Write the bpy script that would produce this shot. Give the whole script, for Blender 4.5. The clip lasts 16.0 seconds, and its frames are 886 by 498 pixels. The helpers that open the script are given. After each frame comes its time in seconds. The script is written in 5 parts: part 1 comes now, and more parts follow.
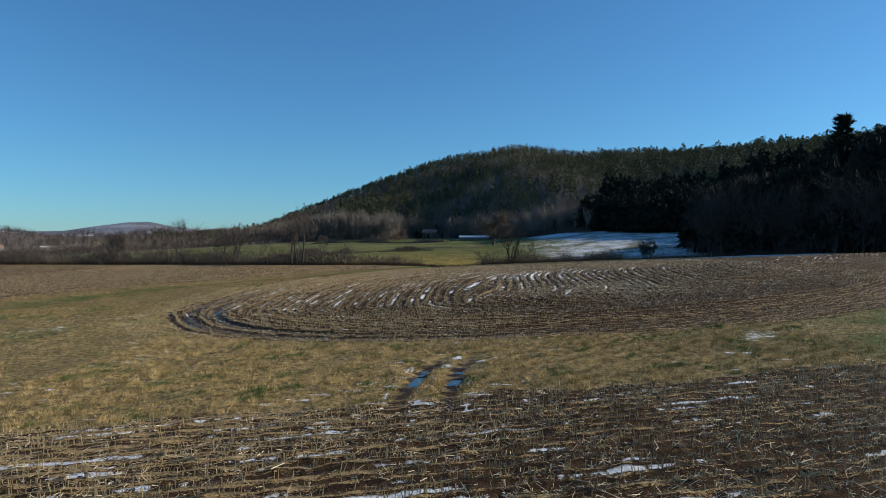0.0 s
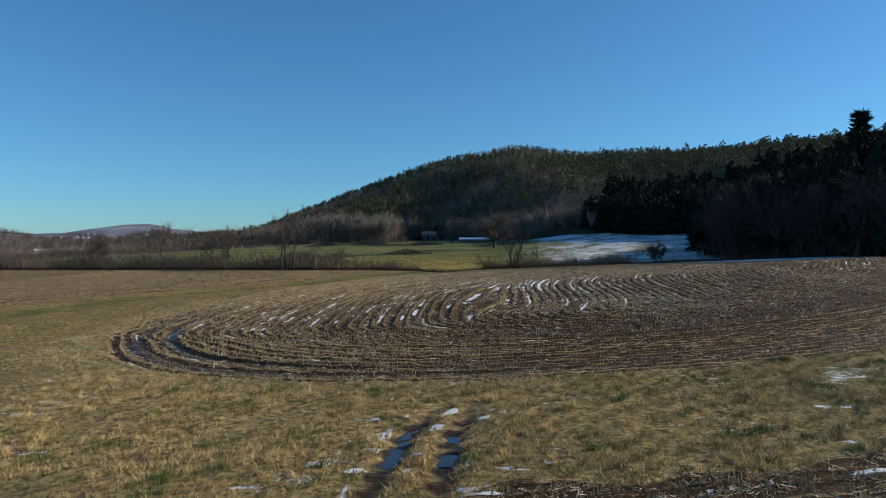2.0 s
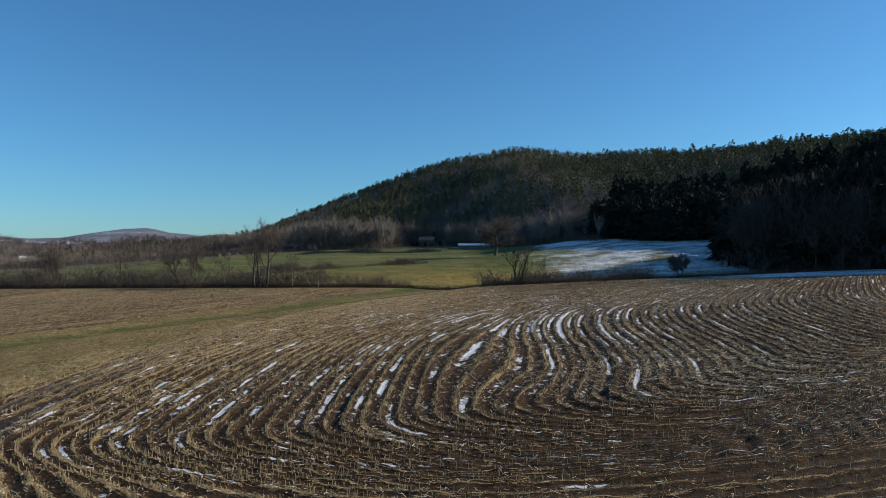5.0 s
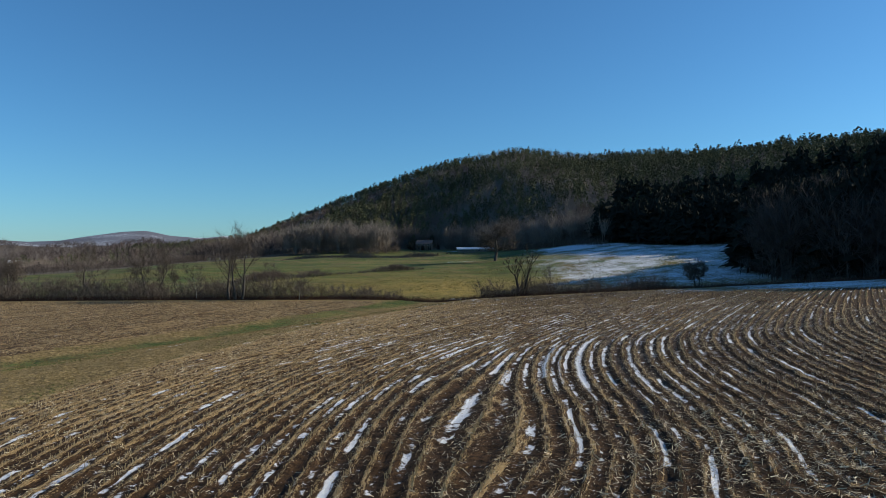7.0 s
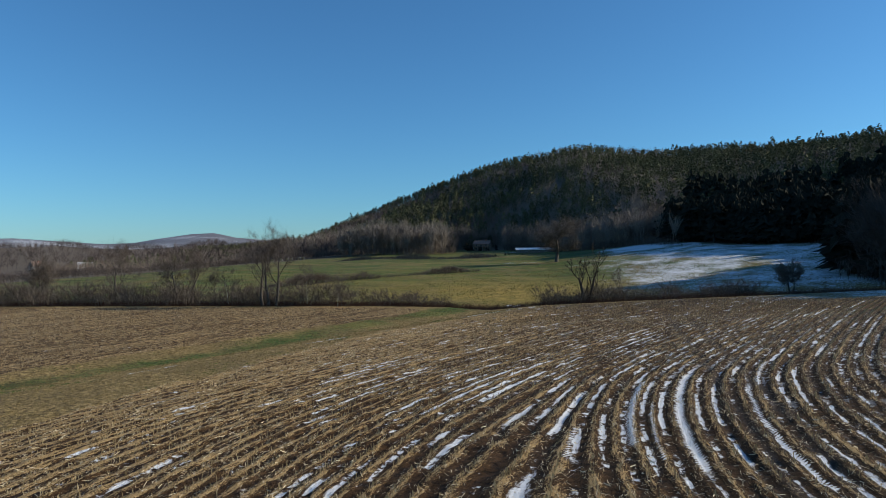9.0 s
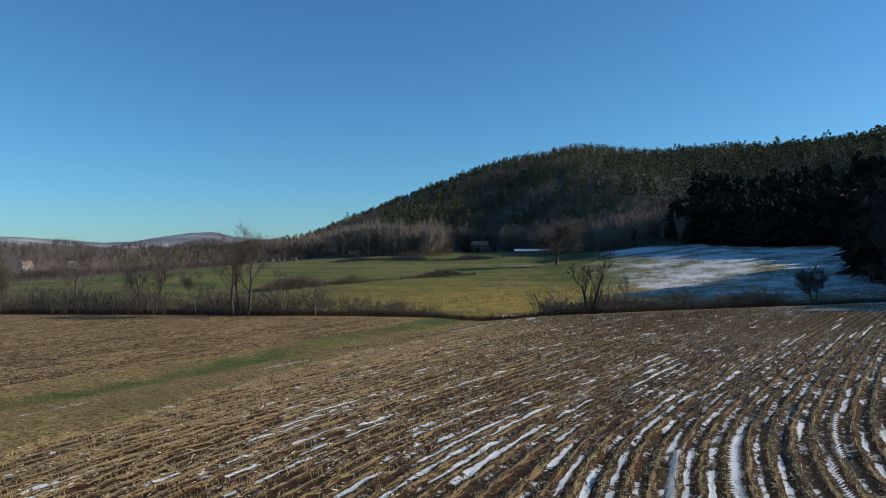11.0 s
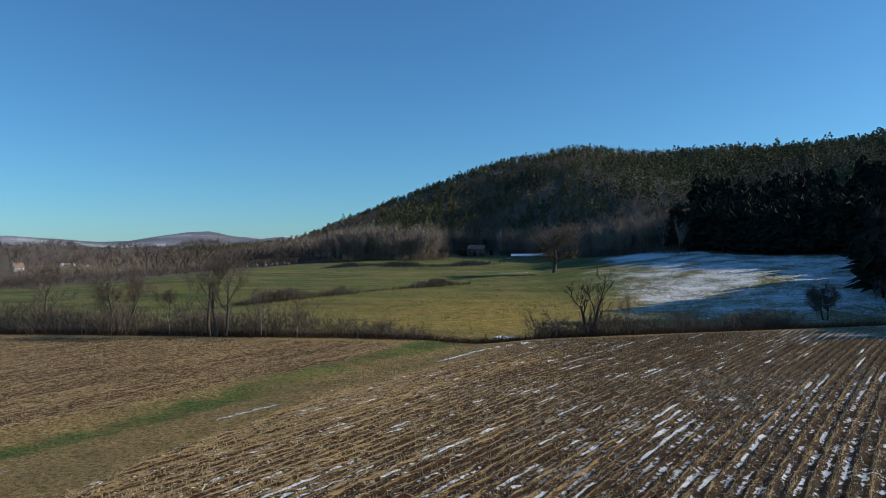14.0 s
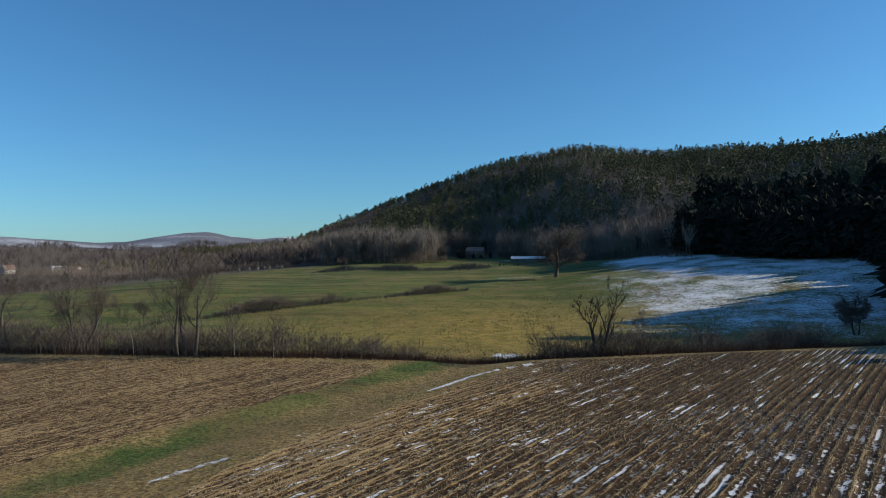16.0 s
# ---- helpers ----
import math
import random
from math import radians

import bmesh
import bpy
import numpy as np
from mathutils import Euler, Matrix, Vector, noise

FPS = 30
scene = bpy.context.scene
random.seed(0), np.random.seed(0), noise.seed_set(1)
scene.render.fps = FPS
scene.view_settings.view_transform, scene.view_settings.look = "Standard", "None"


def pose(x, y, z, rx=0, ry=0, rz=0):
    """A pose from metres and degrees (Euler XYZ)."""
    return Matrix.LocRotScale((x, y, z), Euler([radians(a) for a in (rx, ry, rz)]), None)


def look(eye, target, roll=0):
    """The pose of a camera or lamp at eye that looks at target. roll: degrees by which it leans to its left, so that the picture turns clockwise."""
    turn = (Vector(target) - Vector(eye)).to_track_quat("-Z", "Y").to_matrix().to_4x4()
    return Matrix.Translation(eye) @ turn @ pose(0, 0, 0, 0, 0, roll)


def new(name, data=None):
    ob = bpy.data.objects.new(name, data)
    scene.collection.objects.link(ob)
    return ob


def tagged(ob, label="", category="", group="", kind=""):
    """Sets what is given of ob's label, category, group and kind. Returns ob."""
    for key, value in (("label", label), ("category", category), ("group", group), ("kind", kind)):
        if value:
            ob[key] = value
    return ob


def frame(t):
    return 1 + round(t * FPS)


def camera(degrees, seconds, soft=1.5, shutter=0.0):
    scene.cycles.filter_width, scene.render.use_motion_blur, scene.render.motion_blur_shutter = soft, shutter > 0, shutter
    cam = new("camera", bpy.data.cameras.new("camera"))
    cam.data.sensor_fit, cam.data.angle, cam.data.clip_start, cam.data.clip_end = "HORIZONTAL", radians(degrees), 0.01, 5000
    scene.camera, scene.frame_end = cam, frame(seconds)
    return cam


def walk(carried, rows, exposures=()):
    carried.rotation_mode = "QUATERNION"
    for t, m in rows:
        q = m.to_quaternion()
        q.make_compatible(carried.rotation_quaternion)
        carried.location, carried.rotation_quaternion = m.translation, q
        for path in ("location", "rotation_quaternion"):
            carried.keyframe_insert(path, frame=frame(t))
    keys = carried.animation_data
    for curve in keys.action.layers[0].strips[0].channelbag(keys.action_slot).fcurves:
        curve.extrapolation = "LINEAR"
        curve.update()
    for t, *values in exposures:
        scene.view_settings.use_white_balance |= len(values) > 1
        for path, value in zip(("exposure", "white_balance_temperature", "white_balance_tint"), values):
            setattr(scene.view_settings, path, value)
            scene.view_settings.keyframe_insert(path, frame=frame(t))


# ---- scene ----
cam = camera(66.2, 16.0, soft=0.75)
METRES, EYE, TILT, LEAN, TURN = 84.0, 5.6, 0.0, 0.0, 0.0
ROWS = [
    (0.0, 0.0, 0.0, 0.0, 0.0, 0.0, -0.0),
    (0.5, 0.0008, 0.0199, -0.0, 0.01, 0.03, 0.03),
    (1.0, 0.0019, 0.0446, 0.0016, 0.0, 0.05, 0.07),
    (1.5, 0.0033, 0.0737, 0.0061, 0.02, 0.08, 0.1),
    (2.0, 0.0049, 0.1074, 0.0073, 0.03, 0.11, 0.13),
    (2.5, 0.0068, 0.142, 0.0075, 0.03, 0.15, 0.17),
    (3.0, 0.0089, 0.1794, 0.0117, 0.04, 0.18, 0.23),
    (3.5, 0.0113, 0.2189, 0.0187, 0.05, 0.21, 0.27),
    (4.0, 0.0139, 0.2596, 0.0258, 0.06, 0.24, 0.32),
    (6.5, 0.0263, 0.4578, 0.0445, 0.03, 0.45, 0.5),
    (7.0, 0.0298, 0.4979, 0.0483, 0.03, 0.49, 0.53),
    (7.4, 0.0322, 0.53, 0.0503, 0.03, 0.52, 0.56),
    (7.5, 0.0328, 0.538, 0.0507, 0.29, 0.53, 0.57),
    (7.6, 0.0336, 0.546, 0.0507, 1.75, 0.54, 0.58),
    (7.7, 0.0344, 0.554, 0.0506, 3.85, 0.55, 0.59),
    (7.8, 0.0353, 0.5625, 0.0505, 4.75, 0.57, 0.6),
    (7.9, 0.0361, 0.571, 0.0504, 5.0, 0.58, 0.61),
    (8.0, 0.0369, 0.579, 0.0503, 5.06, 0.59, 0.62),
    (8.5, 0.0402, 0.6224, 0.0499, 5.08, 0.61, 0.67),
    (9.0, 0.0425, 0.6635, 0.0493, 5.1, 0.61, 0.69),
    (10.0, 0.047, 0.737, 0.053, 5.1, 0.6, 0.62),
    (10.7, 0.0498, 0.779, 0.0575, 5.09, 0.58, 0.53),
    (11.5, 0.0524, 0.8054, 0.0626, 5.06, 0.56, 0.45),
    (12.0, 0.0548, 0.8107, 0.0703, 5.02, 0.51, 0.42),
    (12.5, 0.0564, 0.8179, 0.0762, 4.98, 0.47, 0.39),
    (13.0, 0.0574, 0.8297, 0.0815, 4.96, 0.5, 0.4),
    (13.5, 0.0578, 0.846, 0.0863, 4.93, 0.51, 0.42),
    (14.0, 0.058, 0.8666, 0.0905, 4.91, 0.51, 0.41),
    (14.5, 0.0582, 0.8909, 0.0947, 4.89, 0.52, 0.46),
    (15.0, 0.0583, 0.92, 0.0979, 4.88, 0.53, 0.48),
    (15.5, 0.0578, 0.9501, 0.1002, 4.86, 0.53, 0.5),
    (16.0, 0.0577, 0.983, 0.106, 4.86, 0.51, 0.52),
]
walk(cam, [(t, pose(0, 0, EYE, TILT, LEAN, TURN) @ pose(METRES * x, METRES * y, METRES * z, 90 + pitch, roll, yaw)) for t, x, y, z, yaw, pitch, roll in ROWS])

# ---- light ----
SUN_ELEVATION, SUN_AZIMUTH = radians(22), radians(8)      # azimuth: from +x towards +y
sun_way = Vector((math.cos(SUN_ELEVATION) * math.cos(SUN_AZIMUTH), math.cos(SUN_ELEVATION) * math.sin(SUN_AZIMUTH), math.sin(SUN_ELEVATION)))
world = bpy.data.worlds.new("sky")
scene.world = world
world.use_nodes = True
wn, wl = world.node_tree.nodes, world.node_tree.links
sky = wn.new("ShaderNodeTexSky")
sky.sky_type, sky.sun_disc = "NISHITA", False
sky.sun_elevation, sky.sun_rotation = SUN_ELEVATION, math.pi / 2 - SUN_AZIMUTH
sky.air_density, sky.dust_density, sky.ozone_density = 1.0, 0.3, 9.0
wn["Background"].inputs["Strength"].default_value = 0.124
clear = wn.new("ShaderNodeMix")
clear.data_type, clear.blend_type = "RGBA", "MULTIPLY"
clear.inputs["Factor"].default_value, clear.inputs["B"].default_value = 1.0, (0.86, 1.05, 0.97, 1)
wl.new(sky.outputs["Color"], clear.inputs["A"])
wl.new(clear.outputs["Result"], wn["Background"].inputs["Color"])
sun = new("sun", bpy.data.lights.new("sun", "SUN"))
sun.data.energy, sun.data.angle, sun.data.color = 5.0, radians(0.5), (1.0, 0.91, 0.74)
sun.matrix_world = look(sun_way * 50, (0, 0, 0))
scene.view_settings.exposure = 0.15


# ---- materials ----
class Nodes:
    """A small writer of node trees."""

    def __init__(self, name, roughness=0.9, specular=0.2):
        self.material = bpy.data.materials.new(name)
        self.material.use_nodes = True
        self.tree = self.material.node_tree
        self.shader = self.tree.nodes["Principled BSDF"]
        self.shader.inputs["Roughness"].default_value = roughness
        self.shader.inputs["Specular IOR Level"].default_value = specular

    def put(self, socket, value):
        if isinstance(value, bpy.types.NodeSocket):
            self.tree.links.new(value, socket)
        elif isinstance(value, tuple) and len(value) == 3 and socket.type == "RGBA":
            socket.default_value = (*value, 1)
        else:
            socket.default_value = value

    def position(self):
        return self.tree.nodes.new("ShaderNodeNewGeometry").outputs["Position"]

    def stretched(self, sx, sy):
        n = self.tree.nodes.new("ShaderNodeVectorMath")
        n.operation = "MULTIPLY"
        self.put(n.inputs[0], self.position())
        n.inputs[1].default_value = (sx, sy, 0.0)
        return n.outputs[0]

    def island(self):
        return self.tree.nodes.new("ShaderNodeNewGeometry").outputs["Random Per Island"]

    def attribute(self, name):
        n = self.tree.nodes.new("ShaderNodeAttribute")
        n.attribute_name = name
        return n.outputs["Fac"]

    def noise(self, scale, detail=4.0, rough=0.6, vector=None):
        n = self.tree.nodes.new("ShaderNodeTexNoise")
        n.inputs["Scale"].default_value, n.inputs["Detail"].default_value, n.inputs["Roughness"].default_value = scale, detail, rough
        self.put(n.inputs["Vector"], vector if vector is not None else self.position())
        return n.outputs["Fac"]

    def math(self, op, a, b=0.0, c=0.0):
        n = self.tree.nodes.new("ShaderNodeMath")
        n.operation = op
        for i, v in enumerate((a, b, c)):
            self.put(n.inputs[i], v)
        return n.outputs[0]

    def step(self, value, low, high, to_low=0.0, to_high=1.0):
        n = self.tree.nodes.new("ShaderNodeMapRange")
        n.interpolation_type = "SMOOTHSTEP"
        for i, v in enumerate((value, low, high, to_low, to_high)):
            self.put(n.inputs[i], v)
        return n.outputs[0]

    def mix(self, fac, a, b):
        n = self.tree.nodes.new("ShaderNodeMix")
        n.data_type = "RGBA"
        self.put(n.inputs["Factor"], fac)
        self.put(n.inputs["A"], a)
        self.put(n.inputs["B"], b)
        return n.outputs["Result"]

    def combine(self, x, y, z=0.0):
        n = self.tree.nodes.new("ShaderNodeCombineXYZ")
        for i, v in enumerate((x, y, z)):
            self.put(n.inputs[i], v)
        return n.outputs[0]

    def bump(self, height, strength=0.5, distance=0.05):
        n = self.tree.nodes.new("ShaderNodeBump")
        n.inputs["Strength"].default_value, n.inputs["Distance"].default_value = strength, distance
        self.put(n.inputs["Height"], height)
        self.put(self.shader.inputs["Normal"], n.outputs[0])

    def colour(self, value):
        self.put(self.shader.inputs["Base Color"], value)
        return self.material


def varied(name, a, b, scale=3.0, roughness=0.9, island=0.0, c=None, fine=None, bump=0.0):
    """Two or three colours by noise at two scales and, where asked, piece by piece."""
    n = Nodes(name, roughness)
    v = n.noise(scale, 3)
    if fine:
        v = n.math("MULTIPLY_ADD", n.noise(fine, 4), 0.5, n.math("MULTIPLY", v, 0.5))
    f = n.step(v, 0.35, 0.65)
    if island:
        f = n.math("ADD", n.math("MULTIPLY", f, 1 - island), n.math("MULTIPLY", n.island(), island))
    col = n.mix(f, a, b)
    if c:
        col = n.mix(n.step(n.noise(scale * 0.31, 2), 0.52, 0.66), col, c)
    if bump:
        n.bump(n.noise(fine or scale * 6, 5), bump)
    return n.colour(col)


def ground_material():
    n = Nodes("field_and_meadow", 0.92, 0.15)
    field, rowd, along = n.attribute("field"), n.attribute("rowd"), n.attribute("along")
    green, gold, snowy, wood, straw, wet = (n.attribute(k) for k in ("green", "gold", "snowy", "wood", "straw", "wet"))
    haze_tint = n.attribute("ridge")
    split_xyz = n.tree.nodes.new("ShaderNodeSeparateXYZ")
    n.put(split_xyz.inputs[0], n.position())
    y_axis = split_xyz.outputs["Y"]
    big, mid, small, tiny = n.noise(0.05, 3), n.noise(0.5, 4), n.noise(3.0, 5, 0.7), n.noise(14.0, 5, 0.75)
    # grass: dry tan and green tufts
    dry = n.mix(n.step(small, 0.35, 0.65), (0.14, 0.095, 0.038), (0.42, 0.30, 0.125))
    lush = n.mix(n.step(small, 0.35, 0.65), (0.032, 0.062, 0.012), (0.094, 0.152, 0.033))
    lushness = n.math("ADD", green, n.math("MULTIPLY_ADD", mid, 0.8, n.math("MULTIPLY_ADD", n.noise(0.13, 3), 1.3, -1.10)))
    grass = n.mix(n.step(lushness, 0.10, 0.70), dry, lush)
    grass = n.mix(n.step(n.noise(0.09, 6, 0.7), 0.45, 0.62, 0.0, 0.7), grass, n.mix(small, (0.14, 0.10, 0.042), (0.28, 0.20, 0.088)))
    streak = n.noise(1.0, 4, 0.65, n.stretched(0.018, 0.11))
    grass = n.mix(n.math("MULTIPLY", n.step(green, 0.3, 0.55, 0.0, 0.8), n.step(streak, 0.50, 0.60)), grass, n.mix(n.step(small, 0.3, 0.7), (0.13, 0.135, 0.035), (0.22, 0.205, 0.065)))
    grass = n.mix(n.math("MULTIPLY", n.step(green, 0.3, 0.55, 0.0, 0.7), n.step(streak, 0.44, 0.36)), grass, (0.05, 0.06, 0.017))
    golden = n.mix(n.step(mid, 0.35, 0.65), (0.22, 0.17, 0.035), (0.40, 0.275, 0.07))
    grass = n.mix(n.math("MULTIPLY", gold, n.step(n.math("ADD", small, big), 0.75, 1.15, 0.45, 0.95)), grass, golden)
    grass = n.mix(n.step(n.noise(3.2, 4, 0.7), 0.48, 0.62, 0.0, 0.65), grass, (0.030, 0.021, 0.010))
    # soil between stubble rows
    row = n.math("DIVIDE", rowd, 0.76)
    phase = n.math("FRACT", row)
    ridge = n.math("ABSOLUTE", n.math("SUBTRACT", phase, 0.5))            # 0.5 on the row, 0 between
    bed = n.mix(n.step(small, 0.3, 0.7), (0.009, 0.0047, 0.0022), (0.084, 0.045, 0.019))
    flow = n.combine(n.math("MULTIPLY", rowd, 2.6), n.math("MULTIPLY", along, 0.28))
    litter = n.noise(2.6, 6, 0.75, flow)
    chaff = n.mix(tiny, (0.19, 0.112, 0.043), (0.57, 0.41, 0.205))
    row_pull = n.step(straw, 0.60, 0.70, 0.48, 0.12)
    litterness = n.math("ADD", n.math("ADD", n.math("MULTIPLY", ridge, row_pull), litter), n.math("MULTIPLY_ADD", straw, 0.26, n.math("MULTIPLY_ADD", tiny, 0.62, -0.51)))
    each = n.noise(1.0, 1, 0.5, n.combine(n.math("MULTIPLY", n.math("FLOOR", n.math("ADD", row, 0.5)), 7.3), n.math("MULTIPLY", along, 0.05)))
    litterness = n.math("ADD", litterness, n.math("MULTIPLY_ADD", each, 0.22, -0.12))
    soil = n.mix(n.step(litterness, 0.52, 0.58, 0.0, 0.95), bed, chaff)
    soil = n.mix(wet, soil, (0.030, 0.019, 0.011))
    # snow left lying on the shaded side of the rows and in the wheel lanes
    cell = n.math("FLOOR", row)
    thread = n.noise(1.0, 2, 0.6, n.combine(n.math("MULTIPLY", cell, 3.71), n.math("MULTIPLY", along, 0.13)))
    dash = n.noise(1.0, 4, 0.7, n.combine(n.math("MULTIPLY", cell, 1.93), n.math("MULTIPLY", along, 0.45)))
    width = n.math("MULTIPLY_ADD", dash, 0.44, -0.11)
    band = n.step(n.math("SUBTRACT", n.math("ABSOLUTE", n.math("SUBTRACT", phase, n.math("MULTIPLY_ADD", litter, 0.55, 0.14))), width), 0.04, -0.05)
    ragged = n.noise(2.3, 5, 0.75)
    score = n.math("ADD", n.math("MULTIPLY_ADD", thread, 1.0, n.math("MULTIPLY", dash, 0.45)), n.math("MULTIPLY_ADD", snowy, 0.70, n.math("MULTIPLY_ADD", ragged, 0.6, -0.28)))
    lying = n.math("MULTIPLY", band, n.step(score, 0.795, 0.85))
    messy = n.math("MULTIPLY", n.attribute("messy"), n.step(n.math("MULTIPLY_ADD", n.noise(0.35, 3), 0.8, n.math("ADD", ragged, n.math("MULTIPLY_ADD", litter, 0.6, n.math("MULTIPLY", ridge, -0.5)))), 1.22, 1.28))
    lying = n.math("MAXIMUM", lying, messy)
    lane = n.math("MODULO", rowd, 4.56)
    rut = n.math("MINIMUM", n.math("ABSOLUTE", n.math("SUBTRACT", lane, 1.14)), n.math("ABSOLUTE", n.math("SUBTRACT", lane, 2.66)))
    lug = n.math("MULTIPLY", n.math("SINE", n.math("MULTIPLY_ADD", along, 17.0, n.math("MULTIPLY_ADD", rut, 9.0, n.math("MULTIPLY", tiny, 3.0)))), 0.06)
    cell2 = n.math("FLOOR", n.math("DIVIDE", rowd, 1.9))
    pool = n.noise(1.0, 2, 0.6, n.combine(n.math("MULTIPLY", cell2, 5.3), n.math("MULTIPLY", along, 0.11)))
    lane_snow = n.math("ADD", n.math("ADD", pool, n.step(rut, 0.34, 0.16, -0.25, 0.0)), n.math("ADD", n.math("MULTIPLY_ADD", snowy, 1.35, lug), n.math("MULTIPLY_ADD", tiny, 0.24, -0.34)))
    lying = n.math("MAXIMUM", lying, n.step(lane_snow, 0.72, 0.76))
    # ice left in the wheel lanes of the turn, pressed into lug marks
    for centre, half, low, high in ((85.75, 0.12, 14, 28), (87.72, 0.16, 8, 27.5), (86.6, 0.02, 11, 21), (90.85, 0.05, 2, 20), (91.3, 0.06, 19, 26), (83.75, 0.04, 15, 20)):
        off = n.math("ABSOLUTE", n.math("SUBTRACT", rowd, centre))
        edge = n.math("ADD", n.math("ADD", off, n.math("MULTIPLY_ADD", ragged, 0.5, -0.25)), n.math("MULTIPLY", n.math("SINE", n.math("MULTIPLY_ADD", along, 24.0, n.math("MULTIPLY", off, 6.0))), 0.07))
        run = n.math("MULTIPLY", n.step(n.math("MULTIPLY_ADD", dash, 4.0, along), low + 2.0, low + 2.6), n.step(n.math("MULTIPLY_ADD", dash, 4.0, along), high + 2.0, high + 1.4))
        lying = n.math("MAXIMUM", lying, n.math("MULTIPLY", n.step(edge, half + 0.03, half - 0.05), n.math("MULTIPLY", run, n.step(y_axis, 72.0, 76.0))))
    base = n.mix(n.step(n.math("ADD", field, n.math("MULTIPLY_ADD", small, 0.5, -0.25)), 0.35, 0.65), grass, soil)
    # woodland floor and brush
    base = n.mix(wood, base, n.mix(small, (0.085, 0.066, 0.048), (0.17, 0.134, 0.10)))
    # haze painted into the colour: far ridges turn pale bluish grey
    base = n.mix(haze_tint, base, n.mix(n.noise(0.01, 5), (0.10, 0.105, 0.13), (0.19, 0.19, 0.215)))
    cover = n.math("ADD", n.math("MULTIPLY_ADD", small, 0.35, snowy), n.math("MULTIPLY_ADD", n.noise(0.10, 5, 0.65), 1.0, n.math("MULTIPLY", n.noise(2.0, 5, 0.85), 1.7)))
    meadow_snow = n.math("MULTIPLY", n.step(cover, 1.92, 2.18), n.math("SUBTRACT", 1.0, field))
    snow = n.math("MAXIMUM", meadow_snow, n.math("MULTIPLY", lying, field))
    base = n.mix(snow, base, n.mix(mid, (0.60, 0.62, 0.66), (0.80, 0.82, 0.85)))
    n.put(n.shader.inputs["Roughness"], n.step(n.math("ADD", wet, n.math("MULTIPLY", snow, 0.4)), 0.0, 1.0, 0.93, 0.5))
    comb = n.math("MULTIPLY", n.math("MULTIPLY", n.step(n.math("ADD", ridge, n.math("MULTIPLY_ADD", litter, 0.4, -0.2)), 0.12, 0.40), field), n.math("SUBTRACT", 1.1, n.math("MULTIPLY", straw, 1.2)))
    clods = n.math("ADD", n.math("MULTIPLY", small, 0.6), n.math("MULTIPLY_ADD", tiny, 0.5, n.math("MULTIPLY", n.noise(7.0, 3), 0.6)))
    sward = n.math("MULTIPLY", n.noise(1.1, 4), n.math("SUBTRACT", 1.6, n.math("MULTIPLY", field, 1.6)))
    n.bump(n.math("ADD", n.math("ADD", clods, sward), comb), 1.0, 0.12)
    return n.colour(base)


M_GROUND = ground_material()
M_BARK = varied("grey_bark", (0.05, 0.041, 0.033), (0.135, 0.115, 0.097), 2.0, 0.95, fine=14, bump=0.5)
M_DARK_BARK = varied("dark_bark", (0.035, 0.028, 0.022), (0.085, 0.068, 0.052), 2.0, 0.95, fine=14, bump=0.5)
M_BIRCH = varied("birch_bark", (0.20, 0.185, 0.16), (0.38, 0.36, 0.32), 2.5, 0.8, fine=9)
M_TWIG = varied("twigs", (0.06, 0.048, 0.038), (0.15, 0.122, 0.10), 1.0, 0.95, island=0.5)
M_BRUSH = varied("brush", (0.062, 0.047, 0.038), (0.165, 0.132, 0.108), 0.6, 0.95, island=0.5)
# darker copy of the brush, with the forest edge's shade in the colour
M_SHADE_TWIG = varied("shade_toned_twigs", (0.046, 0.036, 0.031), (0.115, 0.092, 0.080), 0.6, 0.95, island=0.5)
M_RED_GRASS = varied("russet_grass", (0.045, 0.020, 0.013), (0.125, 0.062, 0.038), 0.8, 0.95, island=0.5)
M_ASPEN = varied("aspen_stems", (0.15, 0.125, 0.105), (0.28, 0.24, 0.20), 0.2, 0.95, island=0.6)
M_PALE_WOOD = varied("bare_woodland", (0.12, 0.092, 0.074), (0.275, 0.225, 0.185), 0.03, 0.95, island=0.45, c=(0.14, 0.10, 0.085))
M_BROWN_WOOD = varied("brown_woodland", (0.065, 0.049, 0.041), (0.17, 0.135, 0.113), 0.05, 0.95, island=0.5)
M_VALLEY = varied("valley_woodland", (0.042, 0.033, 0.031), (0.125, 0.103, 0.098), 0.012, 0.95, island=0.45, c=(0.075, 0.054, 0.05))
M_NEEDLE = varied("pine_needles", (0.046, 0.050, 0.027), (0.130, 0.134, 0.064), 0.05, 0.85, island=0.3)
# near-black copy of the needles: the forest's shade is put into the colour
M_SHADE_NEEDLE = varied("shade_toned_needles", (0.014, 0.016, 0.012), (0.025, 0.028, 0.020), 0.2, 1.0, island=0.5)
M_STALK = varied("dry_stalk", (0.27, 0.19, 0.09), (0.66, 0.53, 0.32), 0.5, 0.85, island=0.7)
M_HUSK = varied("pale_husk", (0.36, 0.27, 0.15), (0.80, 0.70, 0.50), 0.5, 0.85, island=0.7)
M_MEADOW = varied("meadow_grass", (0.09, 0.10, 0.028), (0.24, 0.21, 0.07), 0.15, 0.9, island=0.6, c=(0.25, 0.19, 0.06))
M_LOW_GRASS = varied("low_grass", (0.13, 0.095, 0.04), (0.33, 0.245, 0.11), 0.5, 0.9, island=0.5, c=(0.10, 0.125, 0.035))
M_BLADE = varied("grass_blades", (0.15, 0.105, 0.038), (0.72, 0.52, 0.24), 1.5, 0.9, island=0.35, c=(0.12, 0.15, 0.04))
water_nodes = Nodes("meltwater", 0.06, 0.3)
